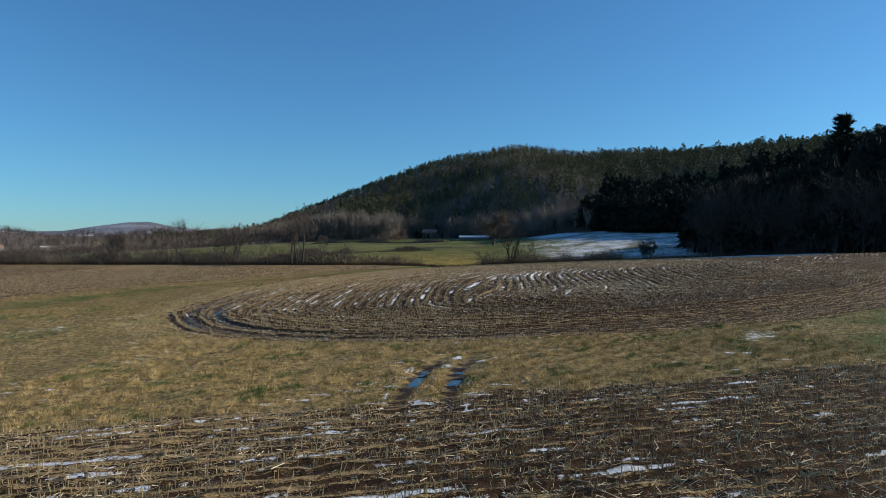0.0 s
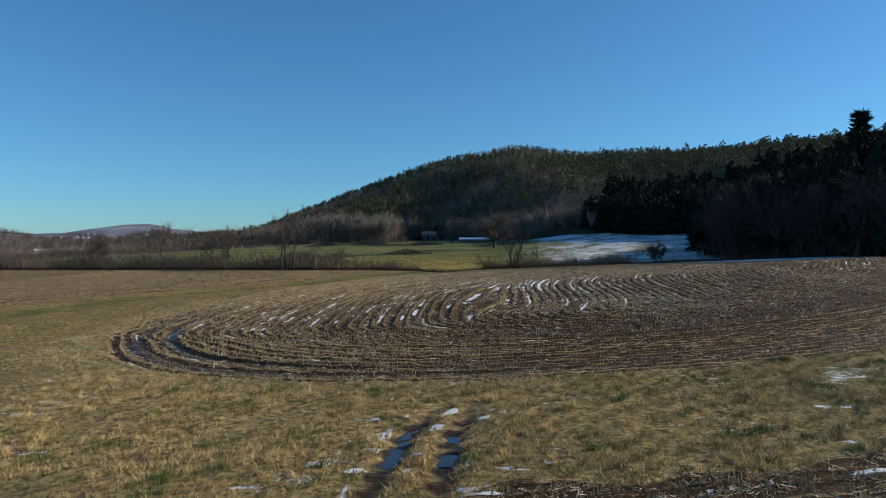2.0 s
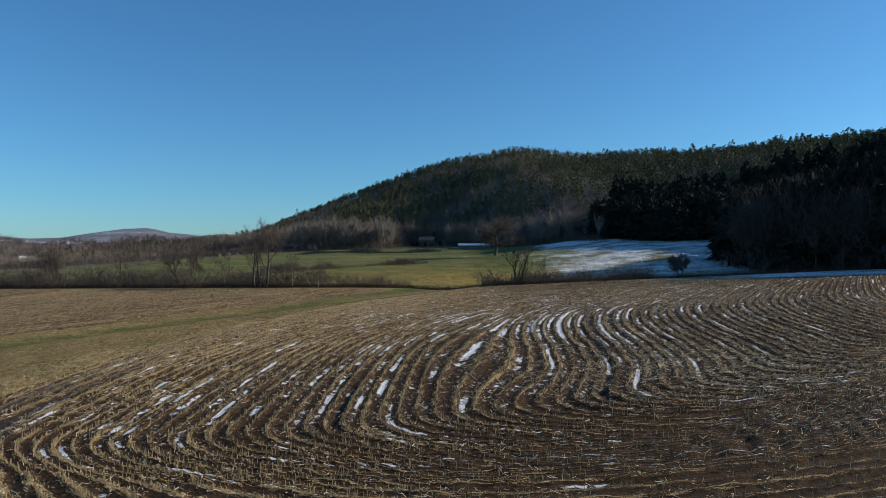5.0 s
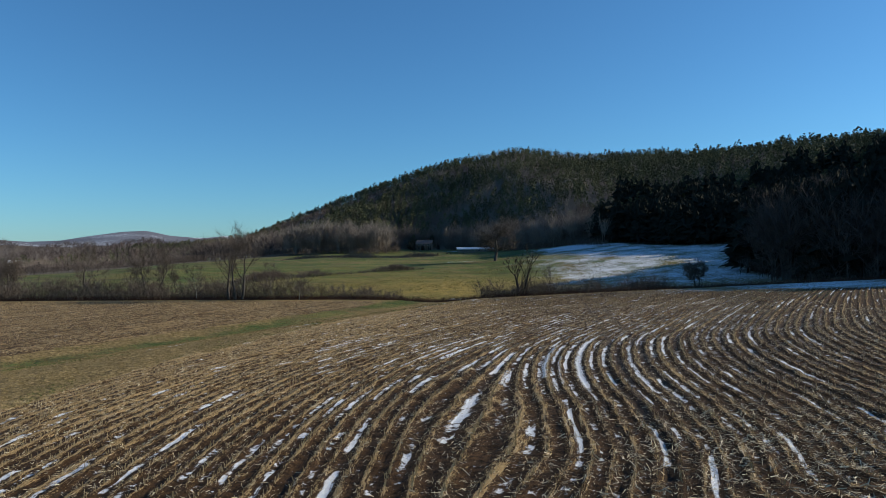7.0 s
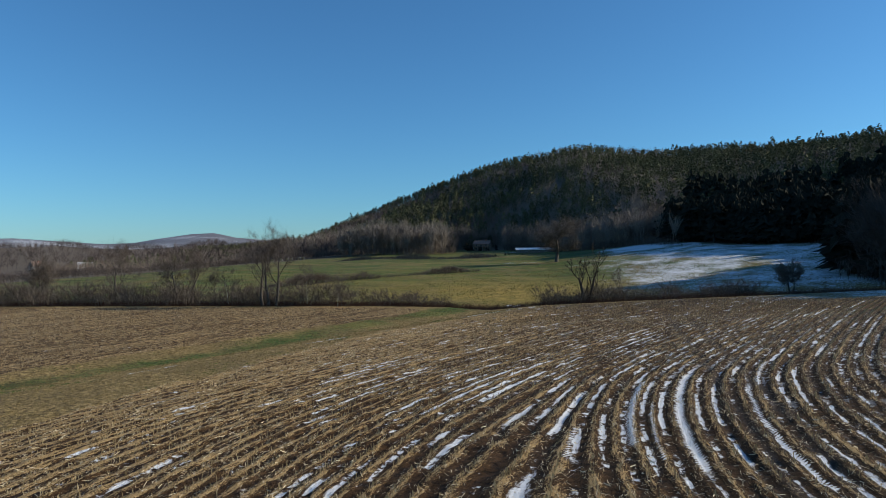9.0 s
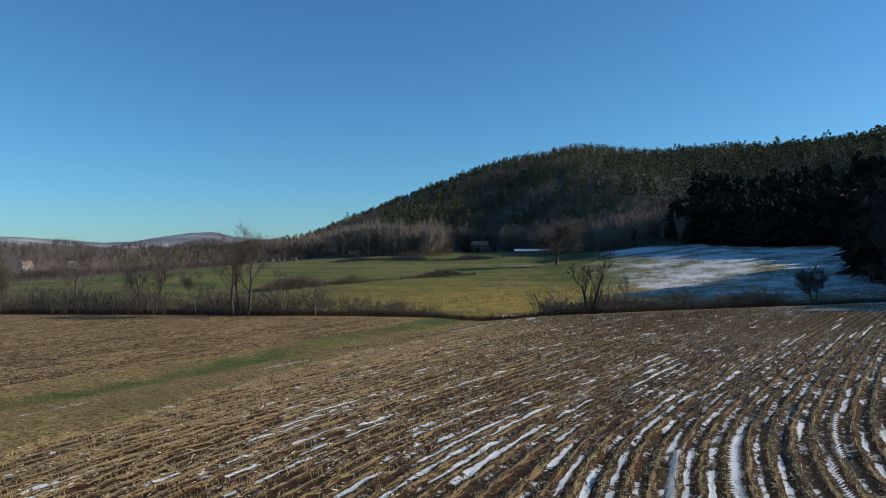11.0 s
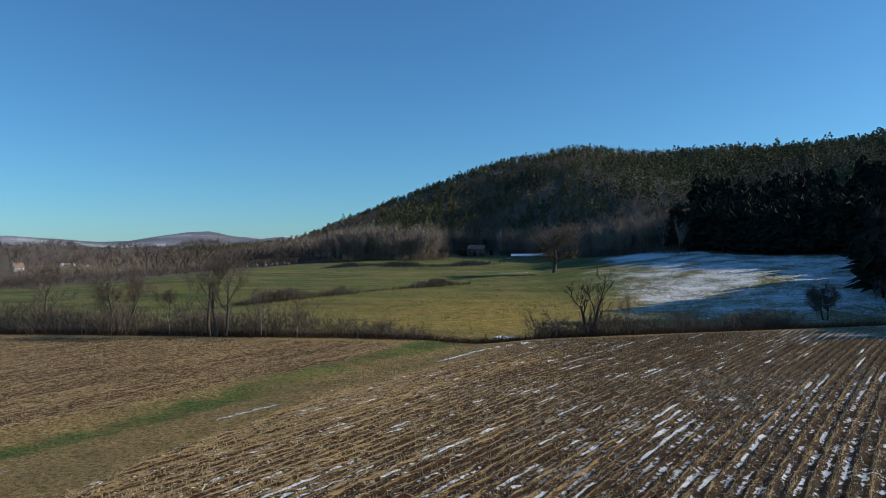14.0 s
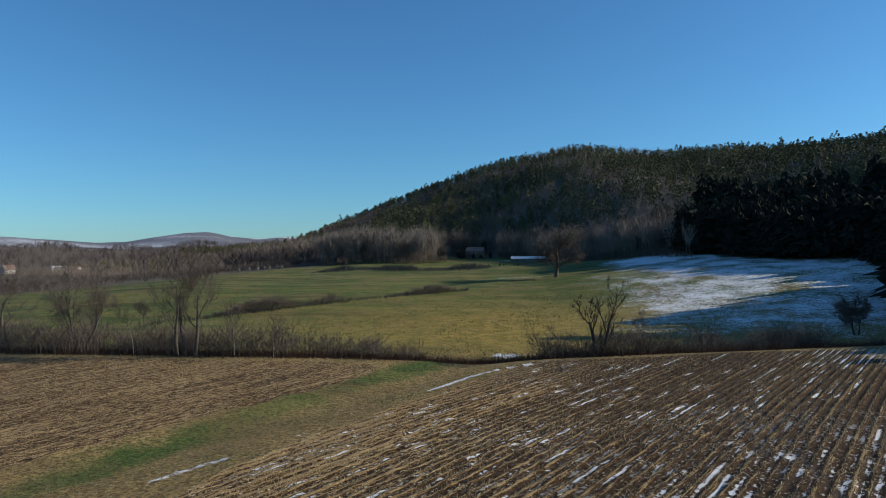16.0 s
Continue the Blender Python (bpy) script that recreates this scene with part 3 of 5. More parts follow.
def bare_tree(name, x, y, height, seed, trunks=((0, 0),), trunk_radius=0.2, up=0.35, label="", split=(3, 5), bark=None, crown=None, twig=0.014, wander=0.35, group="bare trees along the ditch", haze=1, lean=0.05):
    """A leafless tree: trunks, limbs and a haze of twigs."""
    rng = np.random.RandomState(seed)
    thing = tagged(new(name), label, "tree", group, "")
    thing.location = (x, y, float(surface(x, y)) - 0.15)
    out = []
    for k, (lx, ly) in enumerate(trunks):
        start = np.array((lx * 0.25, ly * 0.25, 0.0))
        branch_out(rng, start, np.array((lx * lean, ly * lean, 1.0)), height * rng.uniform(0.52, 0.6), trunk_radius, 0, out, split, wander, up)
    tips = max(q[2] for _, q, _, _, _ in out)
    scale = height / tips
    for k in range(len(trunks)):
        stem = [o for o in out if o[4] == 0][k * 4:k * 4 + 4]
        v, f = prisms(np.array([o[0] for o in stem]) * scale, np.array([o[1] for o in stem]) * scale, np.array([o[2] for o in stem]), np.array([o[3] for o in stem]), 8)
        numpy_mesh("trunk", v, f, bark or M_BARK, True, thing)
    sel = [o for o in out if o[4] > 0]
    p, q = np.array([o[0] for o in sel]) * scale, np.array([o[1] for o in sel]) * scale
    r, t = np.array([max(o[2], twig) for o in sel]), np.array([max(o[3], twig * 0.7) for o in sel])
    fine = np.array([o[4] > 2 for o in sel])
    v, f = prisms(p[~fine], q[~fine], r[~fine], t[~fine], 3)
    f = np.concatenate([f[:, :3], f[:, (0, 2, 3)]])
    side = np.cross(q[fine] - p[fine], rng.normal(0, 1, (int(fine.sum()), 3)))
    side *= 1.2 * r[fine][:, None] / (np.linalg.norm(side, axis=1, keepdims=True) + 1e-6)
    tv, tf = triangles(p[fine] - side, p[fine] + side, q[fine])
    v, f = np.concatenate([v, tv]), np.concatenate([f, tf + len(v)])
    if haze:                                               # finest twigs, fanning out and up
        far = np.array([o[4] > 1 for o in sel])
        p, q = np.repeat(p[far], haze, 0), np.repeat(q[far], haze, 0)
        start = p + (q - p) * rng.uniform(0.2, 1, (len(p), 1))
        along = (q - p) / (np.linalg.norm(q - p, axis=1, keepdims=True) + 1e-6)
        tip = start + (along * 0.6 + rng.normal(0, 0.6, p.shape) + (0, 0, 0.3)) * height * rng.uniform(0.03, 0.09, (len(p), 1))
        side = np.cross(tip - start, rng.normal(0, 1, p.shape))
        side *= 0.8 * twig / (np.linalg.norm(side, axis=1, keepdims=True) + 1e-6)
        tv, tf = triangles(start - side, start + side, tip)
        v, f = np.concatenate([v, tv]), np.concatenate([f, tf + len(v)])
    numpy_mesh("crown", v, f, crown or M_TWIG, False, thing)
    return thing


# ---- woods ----
def tiered_pine(seed, tiers=6, points=7):
    """A unit-high pine: ragged, drooping whorls of boughs, some crowns pointed and some round."""
    r = np.random.RandomState(seed)
    a, b, c = [], [], []
    blunt = r.uniform(1.3, 3.0)
    for k in range(tiers):
        t = (k + r.uniform(-0.25, 0.25)) / tiers
        wide = 0.185 * (1 - max(t, 0) ** blunt) * r.uniform(0.65, 1.25) + 0.035
        z = 0.16 + 0.74 * t
        mid = np.array((*r.normal(0, 0.03, 2), z + 0.03 + 0.8 / tiers * r.uniform(0.5, 1.2)))
        ang = np.arange(2 * points) * math.pi / points + r.uniform(0, 6) + r.normal(0, 0.12, 2 * points)
        reach = wide * np.where(np.arange(2 * points) % 2, r.uniform(0.25, 0.75, 2 * points), r.uniform(0.6, 1.4, 2 * points))
        ring = np.stack([mid[0] + reach * np.cos(ang), mid[1] + reach * np.sin(ang), z - 0.12 * reach + r.normal(0, 0.04, 2 * points)], 1)
        for i in range(2 * points):
            a.append(ring[i]), b.append(ring[(i + 1) % (2 * points)]), c.append(mid + r.normal(0, 0.012, 3))
    a.append((-0.012, 0, 0)), b.append((0.012, 0, 0)), c.append((0, 0, 0.5))
    a.append((0, -0.012, 0)), b.append((0, 0.012, 0)), c.append((0, 0, 0.5))
    return triangles(np.array(a), np.array(b), np.array(c))


def clumped_pine(seed, leaves=88):
    """A unit-high pine seen from afar: an uneven, lobed crown of many small sprays round a stem."""
    r = np.random.RandomState(seed)
    lobes, turn, point = r.randint(2, 5), r.uniform(0, 6), r.uniform(0.55, 1.1)
    z = 0.16 + 0.84 * r.uniform(0, 1, leaves) ** 0.9
    ang = r.uniform(0, 6.28, leaves)
    wide = 0.20 * np.minimum((1 - z) / 0.55, 1) ** point * (1 + 0.35 * np.sin(lobes * ang + turn + 9 * z)) + 0.02
    out = wide * r.uniform(0.45, 1.0, leaves) ** 0.5
    p = np.stack([out * np.cos(ang), out * np.sin(ang), z], 1)
    way = np.stack([np.cos(ang), np.sin(ang), r.uniform(0.0, 0.7, leaves)], 1) + r.normal(0, 0.35, (leaves, 3))
    side = np.cross(way, r.normal(0, 1, (leaves, 3)))
    side /= np.linalg.norm(side, axis=1, keepdims=True) + 1e-6
    size = r.uniform(0.028, 0.056, (leaves, 1))
    a, b, c = p - side * size - way * size * 0.5, p + side * size - way * size * 0.5, p + way * size * 1.1
    stem = np.array([(-0.012, 0, 0), (0, -0.012, 0)])
    return triangles(np.concatenate([a, stem]), np.concatenate([b, -stem]), np.concatenate([c, [(0, 0, 0.8)] * 2]))


def bare_template(seed, limbs=7, twigs=6, width=0.010, spread_out=0.26):
    """A unit-high leafless tree seen from afar: stem, rising limbs and a haze of twigs."""
    r = np.random.RandomState(seed)
    ang = np.arange(limbs) * 2.4 + r.uniform(-0.5, 0.5, limbs)
    z0 = r.uniform(0.18, 0.55, limbs)
    L = spread_out * r.uniform(0.5, 1.0, limbs)
    root = np.stack([0 * ang, 0 * ang, z0], 1)
    tip = np.stack([L * np.cos(ang), L * np.sin(ang), np.minimum(z0 + r.uniform(0.2, 0.42, limbs), 0.96)], 1)
    start, end, wide = [root], [tip], [np.full(limbs, width)]
    for _ in range(twigs):
        t = r.uniform(0.3, 1.0, (limbs, 1))
        p = root + (tip - root) * t
        d = (tip - root) * 0.3 + r.normal(0, 0.085, (limbs, 3)) + (0, 0, 0.04)
        start.append(p), end.append(p + d), wide.append(np.full(limbs, width * 0.8))
    start, end, wide = np.concatenate(start), np.concatenate(end), np.concatenate(wide)
    side = np.cross(end - start, r.normal(0, 1, start.shape))
    side *= wide[:, None] / (np.linalg.norm(side, axis=1, keepdims=True) + 1e-6)
    e = np.array([(0.007 * np.cos(k * 2.1), 0.007 * np.sin(k * 2.1), 0) for k in range(4)])
    return triangles(np.concatenate([start - side, e[:3]]), np.concatenate([start + side, e[1:]]), np.concatenate([end, np.array([(0, 0, 0.9)] * 3)]))


def scatter(name, templates, x, y, height, material, label, category, seed=1, squash=(0.85, 1.2), sink=0.3):
    """Many far trees as one mesh."""
    r = np.random.RandomState(seed)
    pick = r.randint(0, len(templates), len(x))
    z = land(x, y) - sink
    verts, faces, offset = [], [], 0
    for i, (tv, tf) in enumerate(templates):
        m = pick == i
        n = int(m.sum())
        if not n:
            continue
        ang, wide = r.uniform(0, 6.28, n), r.uniform(*squash, n) * height[m]
        c, s = np.cos(ang) * wide, np.sin(ang) * wide
        vx = tv[None, :, 0] * c[:, None] - tv[None, :, 1] * s[:, None] + x[m][:, None]
        vy = tv[None, :, 0] * s[:, None] + tv[None, :, 1] * c[:, None] + y[m][:, None]
        vz = tv[None, :, 2] * height[m][:, None] + z[m][:, None]
        verts.append(np.stack([vx, vy, vz], -1).reshape(-1, 3))
        faces.append((tf[None] + (np.arange(n) * len(tv))[:, None, None]).reshape(-1, 3) + offset)
        offset += n * len(tv)
    return numpy_mesh(name, np.concatenate(verts), np.concatenate(faces), material, False, kind="stuff", label=label, category=category)


def build_woods():
    r = np.random.RandomState(4)
    pines = [clumped_pine(s) for s in range(20)]
    mid_pines = [tiered_pine(20 + s, 11, 7) for s in range(8)]
    bares = [bare_template(s, 7, 4, 0.0105, 0.27) for s in range(10)]
    small_bares = [bare_template(s + 200, 7, 5, 0.0095, 0.3) for s in range(8)]
    # the hill: pines and leafless trees in patches
    n = 20000
    x = r.uniform(-330, 520, n)
    y = hill_foot(x) + r.uniform(0, 1.06, n) * (hill_crest(x) - hill_foot(x))
    keep = (y > hill_foot(x) + 6) & (x > -0.80 * y - 50) & (x < 0.68 * y + 40)
    x, y = x[keep], y[keep]
    s = (y - hill_foot(x)) / (hill_crest(x) - hill_foot(x))
    patch = 0.25 + waves(x, y, 150, 21) * 0.55 + waves(x, y, 45, 22) * 0.6
    patch = patch - 2.0 * smoothstep(0.86, 0.96, s) * smoothstep(20, 60, x) * smoothstep(215, 165, x)          # bare summit
    patch = patch + 1.4 * smoothstep(0.88, 0.95, s) * smoothstep(30, -10, x)                                   # pines along the left skyline
    patch = patch - 1.5 * np.exp(-((s - 0.78 + 0.0006 * x) / 0.055) ** 2) * smoothstep(150, 60, x)             # a bare strip below them
    patch = patch - 1.3 * smoothstep(0.16, 0.04, s) * smoothstep(90, 40, x)
    pine = patch + r.normal(0, 0.55, len(x)) > 0.0
    near = (x > 56) & (y < hill_foot(x) + 40)
    pine |= (x > 95) & (y < 420) & (r.uniform(0, 1, len(x)) < 0.7)
    pine &= (x > -105) | (s > 0.8) | (r.uniform(0, 1, len(x)) < 0.12)
    m = pine & ~near
    tall = r.uniform(6.0, 11, len(x)) * (1 + 0.3 * (r.uniform(0, 1, len(x)) > 0.92)) * np.where(s > 0.9, 0.8, 1.0)
    scatter("pine_wood", pines, x[m], y[m], tall[m], M_NEEDLE, "dark green pine forest covering the hillside", "forest", 5)
    m = ~pine & ~near
    scatter("bare_wood", bares, x[m], y[m], tall[m] * 0.85, M_PALE_WOOD, "leafless grey-brown woodland on the hillside", "forest", 6)
    # dark pines, shade put into their colour: a block beside the field and the foot of the slope behind it
    fine = [tiered_pine(40 + s, 13, 7) for s in range(10)]
    n = 520
    x, y = 79 + 120 * r.uniform(0, 1, n) ** 1.3, r.uniform(152, 209, n)
    keep = x > 79 + 0.9 * np.maximum(189 - y, 0) + 2 * np.sin(y * 0.4)
    x, y = x[keep], y[keep]
    scatter("shade_toned_pines", fine, x, y, r.uniform(15, 24, len(x)) + 5 * smoothstep(90, 130, x), M_SHADE_NEEDLE, "dark shaded pine forest at the field's edge", "forest", 7)
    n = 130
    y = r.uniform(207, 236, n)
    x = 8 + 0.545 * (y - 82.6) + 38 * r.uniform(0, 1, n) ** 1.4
    scatter("shade_toned_pines", fine, x, y, r.uniform(11, 15, n) + 8 * smoothstep(232, 218, y), M_SHADE_NEEDLE, "dark shaded pine forest above the snowy slope", "forest", 37)
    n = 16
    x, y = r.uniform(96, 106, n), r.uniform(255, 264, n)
    scatter("shade_toned_pines", fine, x, y, r.uniform(6, 8.5, n), M_SHADE_NEEDLE, "small pines toned to shade at the head of the snowy slope", "forest", 38)
    greys = [bare_template(80 + s, 14, 16, 0.0045, 0.24) for s in range(6)]
    n = 130
    y = r.uniform(158, 206, n)
    x = 81 + 0.9 * np.maximum(189 - y, 0) + r.normal(0, 3.5, n)
    scatter("grey_wood", greys, x, y, r.uniform(13, 21, n), M_SHADE_TWIG, "bare grey-brown trees fringing the dark pines", "forest", 27)
    n = 760
    x = r.uniform(56, 220, n)
    y = hill_foot(x) + 2 + r.uniform(0, 1, n) ** 1.5 * 45
    dark = x > 0.215 * y + 4 * np.sin(y * 0.13)
    tall = r.uniform(11, 19, n)
    scatter("shade_toned_pines", fine, x[dark], y[dark], tall[dark], M_SHADE_NEEDLE, "dark shaded pine forest behind the snowy slope", "forest", 17)
    scatter("grey_wood", greys, np.tile(x[~dark], 2) + r.normal(0, 3, 2 * int((~dark).sum())), np.tile(y[~dark], 2) + 3, np.tile(tall[~dark], 2) * 0.75, M_BROWN_WOOD, "leafless grey-brown wood behind the snowy hollow", "forest", 29)
    n = 900
    x = r.uniform(95, 420, n)
    y = hill_foot(x) + 40 + r.uniform(0, 1, n) * 90
    keep = x > 0.215 * y
    x, y = x[keep], y[keep]
    n = len(x)
    scatter("shade_toned_pines", mid_pines, x, y, r.uniform(12, 19, n), M_SHADE_NEEDLE, "pine forest toned to shade on the steep slope", "forest", 18)
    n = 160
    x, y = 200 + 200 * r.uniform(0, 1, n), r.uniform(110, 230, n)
    scatter("shade_toned_pines", mid_pines, x, y, r.uniform(16, 24, n), M_SHADE_NEEDLE, "pine forest toned to shade beyond the field's edge", "forest", 19)
    # leafless wood at the hill's foot
    n = 900
    x = r.uniform(-160, 70, n)
    y = hill_foot(x) + r.uniform(-16, 26, n)
    keep = (np.abs(x + 10) > 14) | (y > hill_foot(x) + 10)
    stems = [bare_template(s + 300, 12, 9, 0.0055, 0.21) for s in range(8)]
    scatter("bare_wood", stems, x[keep], y[keep], r.uniform(7, 17, int(keep.sum())), M_PALE_WOOD, "leafless grey wood at the foot of the hill", "forest", 8)
    # valley woods
    n = 6500
    x = r.uniform(-1400, -80, n)
    y = 270 + 1300 * r.uniform(0, 1, n) ** 1.3
    keep = (y > valley_edge(x) + 6) & (np.abs(x) < 0.95 * y + 40) & (waves(x, y, 170, 31) > -0.75) & ~((x < -150) & (y < 545) & (x > -420)) & ~((x < -310) & (y < 610) & (x > -420)) & (y < hill_foot(x) + 40 + 2000 * (x < -200))
    scatter("valley_wood", small_bares, x[keep], y[keep], r.uniform(8, 15, int(keep.sum())), M_VALLEY, "leafless brown woods across the valley floor", "forest", 9)
    # brush along the hill's foot and in the meadow
    n = 1500
    x = r.uniform(-150, 62, n)
    y = np.where(x < -20, 414 + 4 * np.sin(x * 0.2), hill_foot(x) - 10) + r.normal(0, 5, n)
    keep = ~((x > -22) & (x < 4))
    scatter("hill_foot_brush", small_bares, x[keep], y[keep], r.uniform(1.5, 5.0, int(keep.sum())), M_BRUSH, "leafless brush along the foot of the hill", "brush", 16, (1.0, 1.7))
    n = 900
    t = r.uniform(0, 1, n)
    x, y = -62 + 58 * t, 200 + 66 * t + r.normal(0, 1.3, n)
    clump = np.maximum(np.maximum(np.exp(-((t - 0.30) / 0.09) ** 2), 0.55 * np.exp(-((t - 0.48) / 0.06) ** 2)), 0.7 * np.exp(-((t - 0.84) / 0.10) ** 2))
    keep = clump > r.uniform(0.02, 0.5, n)
    scatter("meadow_brush", bares, x[keep], y[keep], r.uniform(1.8, 3.8, int(keep.sum())) * (0.25 + 0.75 * clump[keep]), M_BRUSH, "low leafless bushes lining a drain in the meadow", "brush", 20, (1.2, 2.0), 0.1)
    # low brush before the village
    n = 1700
    x, y = r.uniform(-430, -130, n), r.uniform(278, 560, n)
    keep = y > valley_edge(x) + 2
    scatter("valley_brush", small_bares, x[keep], y[keep], np.where(y[keep] > 430, 1.0, 2.0) * r.uniform(0.9, 2.4, int(keep.sum())), M_VALLEY, "low leafless brush on the valley floor", "brush", 14, (1.3, 2.0))
    n = 170
    y = r.uniform(156, 206, n)
    x = 78 + 0.9 * np.maximum(189 - y, 0) + r.normal(0, 2.6, n)
    scatter("forest_edge_brush", bares, x, y, r.uniform(3, 8, n), M_SHADE_TWIG, "dark leafless undergrowth along the forest's edge", "brush", 15, (1.0, 1.6))
    n = 800
    x = r.uniform(-330, -95, n)
    y = valley_edge(x) + r.uniform(1, 14, n)
    scatter("valley_edge_brush", small_bares, x, y, r.uniform(2.0, 4.6, n), M_SHADE_TWIG, "dark leafless brush along the meadow's far edge", "brush", 24, (1.1, 1.8))
    # pale aspens before the hill
    n = 260
    x, y = r.uniform(-84, -28, n), r.uniform(408, 450, n)
    poles = [bare_template(60 + s, 12, 9, 0.006, 0.15) for s in range(6)]
    scatter("aspen_wood", poles, x, y, r.uniform(13, 19, n) + 2.5 * waves(x, y, 25, 34), M_ASPEN, "stand of pale leafless aspens below the hill", "forest", 12)
    n = 90
    x = r.uniform(-1000, -150, n)
    y = r.uniform(400, 1300, n)
    scatter("valley_pines", pines, x, y, r.uniform(6, 10, n), M_SHADE_NEEDLE, "scattered green pines among the valley woods", "forest", 10)


build_woods()

# ---- trees of the ditch ----
bare_tree("bare_tree", -36.2, 168.0, 14.6, 11, ((-4.6, 0.5), (0.2, 0), (5.0, 0.4)), 0.27, 0.75, "tall bare grey tree with several upright trunks by the ditch", (3, 4), twig=0.012, haze=2, wander=0.26, lean=0.02)
bare_tree("bare_tree", -54.0, 174.0, 11.0, 12, ((-2.5, 0), (1.5, 0)), 0.22, 0.35, "bare dark tree leaning apart in two stems", lean=0.12)
bare_tree("bare_tree", -69.8, 178.5, 12.5, 13, ((0, 0),), 0.26, 0.3, "bare grey tree with a broad open crown")
bare_tree("bare_tree", -86.5, 180.5, 10.0, 14, ((-1, 0), (1.5, 0)), 0.24, 0.3, "bare grey tree at the end of the hedge")
bare_tree("bare_tree", 16.6, 169.6, 10.8, 31, ((0.1, 0), (1.3, 0)), 0.36, 0.95, "gnarled dead tree with two dark stems", (2, 3), M_DARK_BARK, M_DARK_BARK, 0.042, 0.24, haze=0, lean=0.24)
bare_tree("bare_tree", 22.0, 297.7, 17.0, 26, ((0, 0),), 0.40, 0.10, "broad leafless tree standing in the meadow", (4, 6), twig=0.022, group="", haze=1, wander=0.14).scale = (1.7, 1.7, 1.0)
bare_tree("bare_tree", -62.0, 205.0, 4.4, 23, ((0, 0),), 0.13, 0.45, "small round-headed bare tree in the meadow", twig=0.009, group="", haze=1, wander=0.2)
bare_tree("bush", 56.7, 187.0, 6.6, 17, ((-1.5, 0), (-0.5, 1), (0.6, -0.6), (1.8, 0.4)), 0.09, 0.2, "dense dark leafless bush on the snowy slope", (3, 5), M_DARK_BARK, M_BRUSH, group="", haze=1, lean=0.16)
bare_tree("bare_tree", 80.0, 200.0, 22.0, 18, ((0, 0), (2.5, 0)), 0.35, 0.35, "tall bare tree before the dark pines", twig=0.02, crown=M_SHADE_TWIG, group="bare trees before the pines")
bare_tree("bare_tree", 88.0, 190.0, 23.0, 19, ((0, 0),), 0.35, 0.35, "tall bare tree before the dark pines", twig=0.02, crown=M_SHADE_TWIG, group="bare trees before the pines")
bare_tree("bare_tree", 90.0, 204.0, 22.0, 20, ((0, 0),), 0.35, 0.35, "tall bare tree before the dark pines", twig=0.02, crown=M_SHADE_TWIG, group="bare trees before the pines")
bare_tree("bare_tree", 95.5, 166.0, 20.0, 21, ((0, 0),), 0.3, 0.4, "slender pale-trunked bare tree at the forest's edge", twig=0.02, group="bare trees before the pines")
bare_tree("bare_tree", 108.0, 160.0, 24.0, 22, ((0, 0), (1.5, 1)), 0.3, 0.4, "slender pale-trunked bare tree at the forest's edge", twig=0.02, group="bare trees before the pines")
for k, (bx, by, bh) in enumerate(((-29.5, 167.6, 7.5), (-43.5, 168.5, 7.5), (-24.0, 166.8, 6.0), (22.5, 169.5, 6.0))):
    bare_tree("birch_sapling", bx, by, bh, 30 + k, ((0, 0),), 0.045, 0.6, "thin white birch sapling in the hedge", (2, 3), M_BIRCH, M_TWIG, 0.012, 0.2, "birch saplings in the hedge")


def great_pine(x, y, height):
    """The tall white pine that stands over the forest's edge, its boughs in flat plates."""
    r = np.random.RandomState(77)
    thing = tagged(new("white_pine"), "tall white pine with flat plated boughs above the forest", "tree")
    thing.location = (x, y, float(land(x, y)) - 0.3)
    v, f = prisms(np.array([(0, 0, 0), (0.2, 0.1, height * 0.5)]), np.array([(0.2, 0.1, height * 0.5), (0.1, 0, height * 0.98)]), np.array([0.5, 0.33]), np.array([0.33, 0.05]), 9)
    numpy_mesh("trunk", v, f, M_DARK_BARK, True, thing)
    a, b, c = [], [], []
    for k in range(70):
        z = height * (0.4 + 0.58 * k / 69)
        ang, L = k * 2.4 + r.uniform(-0.3, 0.3), r.uniform(2.2, 5.2) * (1 - 0.62 * (k / 69) ** 2)
        axis = np.array((np.cos(ang), np.sin(ang), r.uniform(0.05, 0.4)))
        for _ in range(60):
            p = np.array((0, 0, z)) + axis * L * r.uniform(0.2, 1.05) + r.normal(0, 0.18, 3)
            d = np.array((np.cos(ang), np.sin(ang), 0.35)) * r.uniform(0.2, 0.5) + r.normal(0, 0.36, 3)
            w = np.cross(d, r.normal(0, 1, 3))
            w *= 0.22 / (np.linalg.norm(w) + 1e-6)
            a.append(p - w), b.append(p + w), c.append(p + d * 1.7)
    v, f = triangles(np.array(a), np.array(b), np.array(c))
    numpy_mesh("crown", v, f, M_SHADE_NEEDLE, False, thing)


great_pine(119.0, 202.0, 34.0)


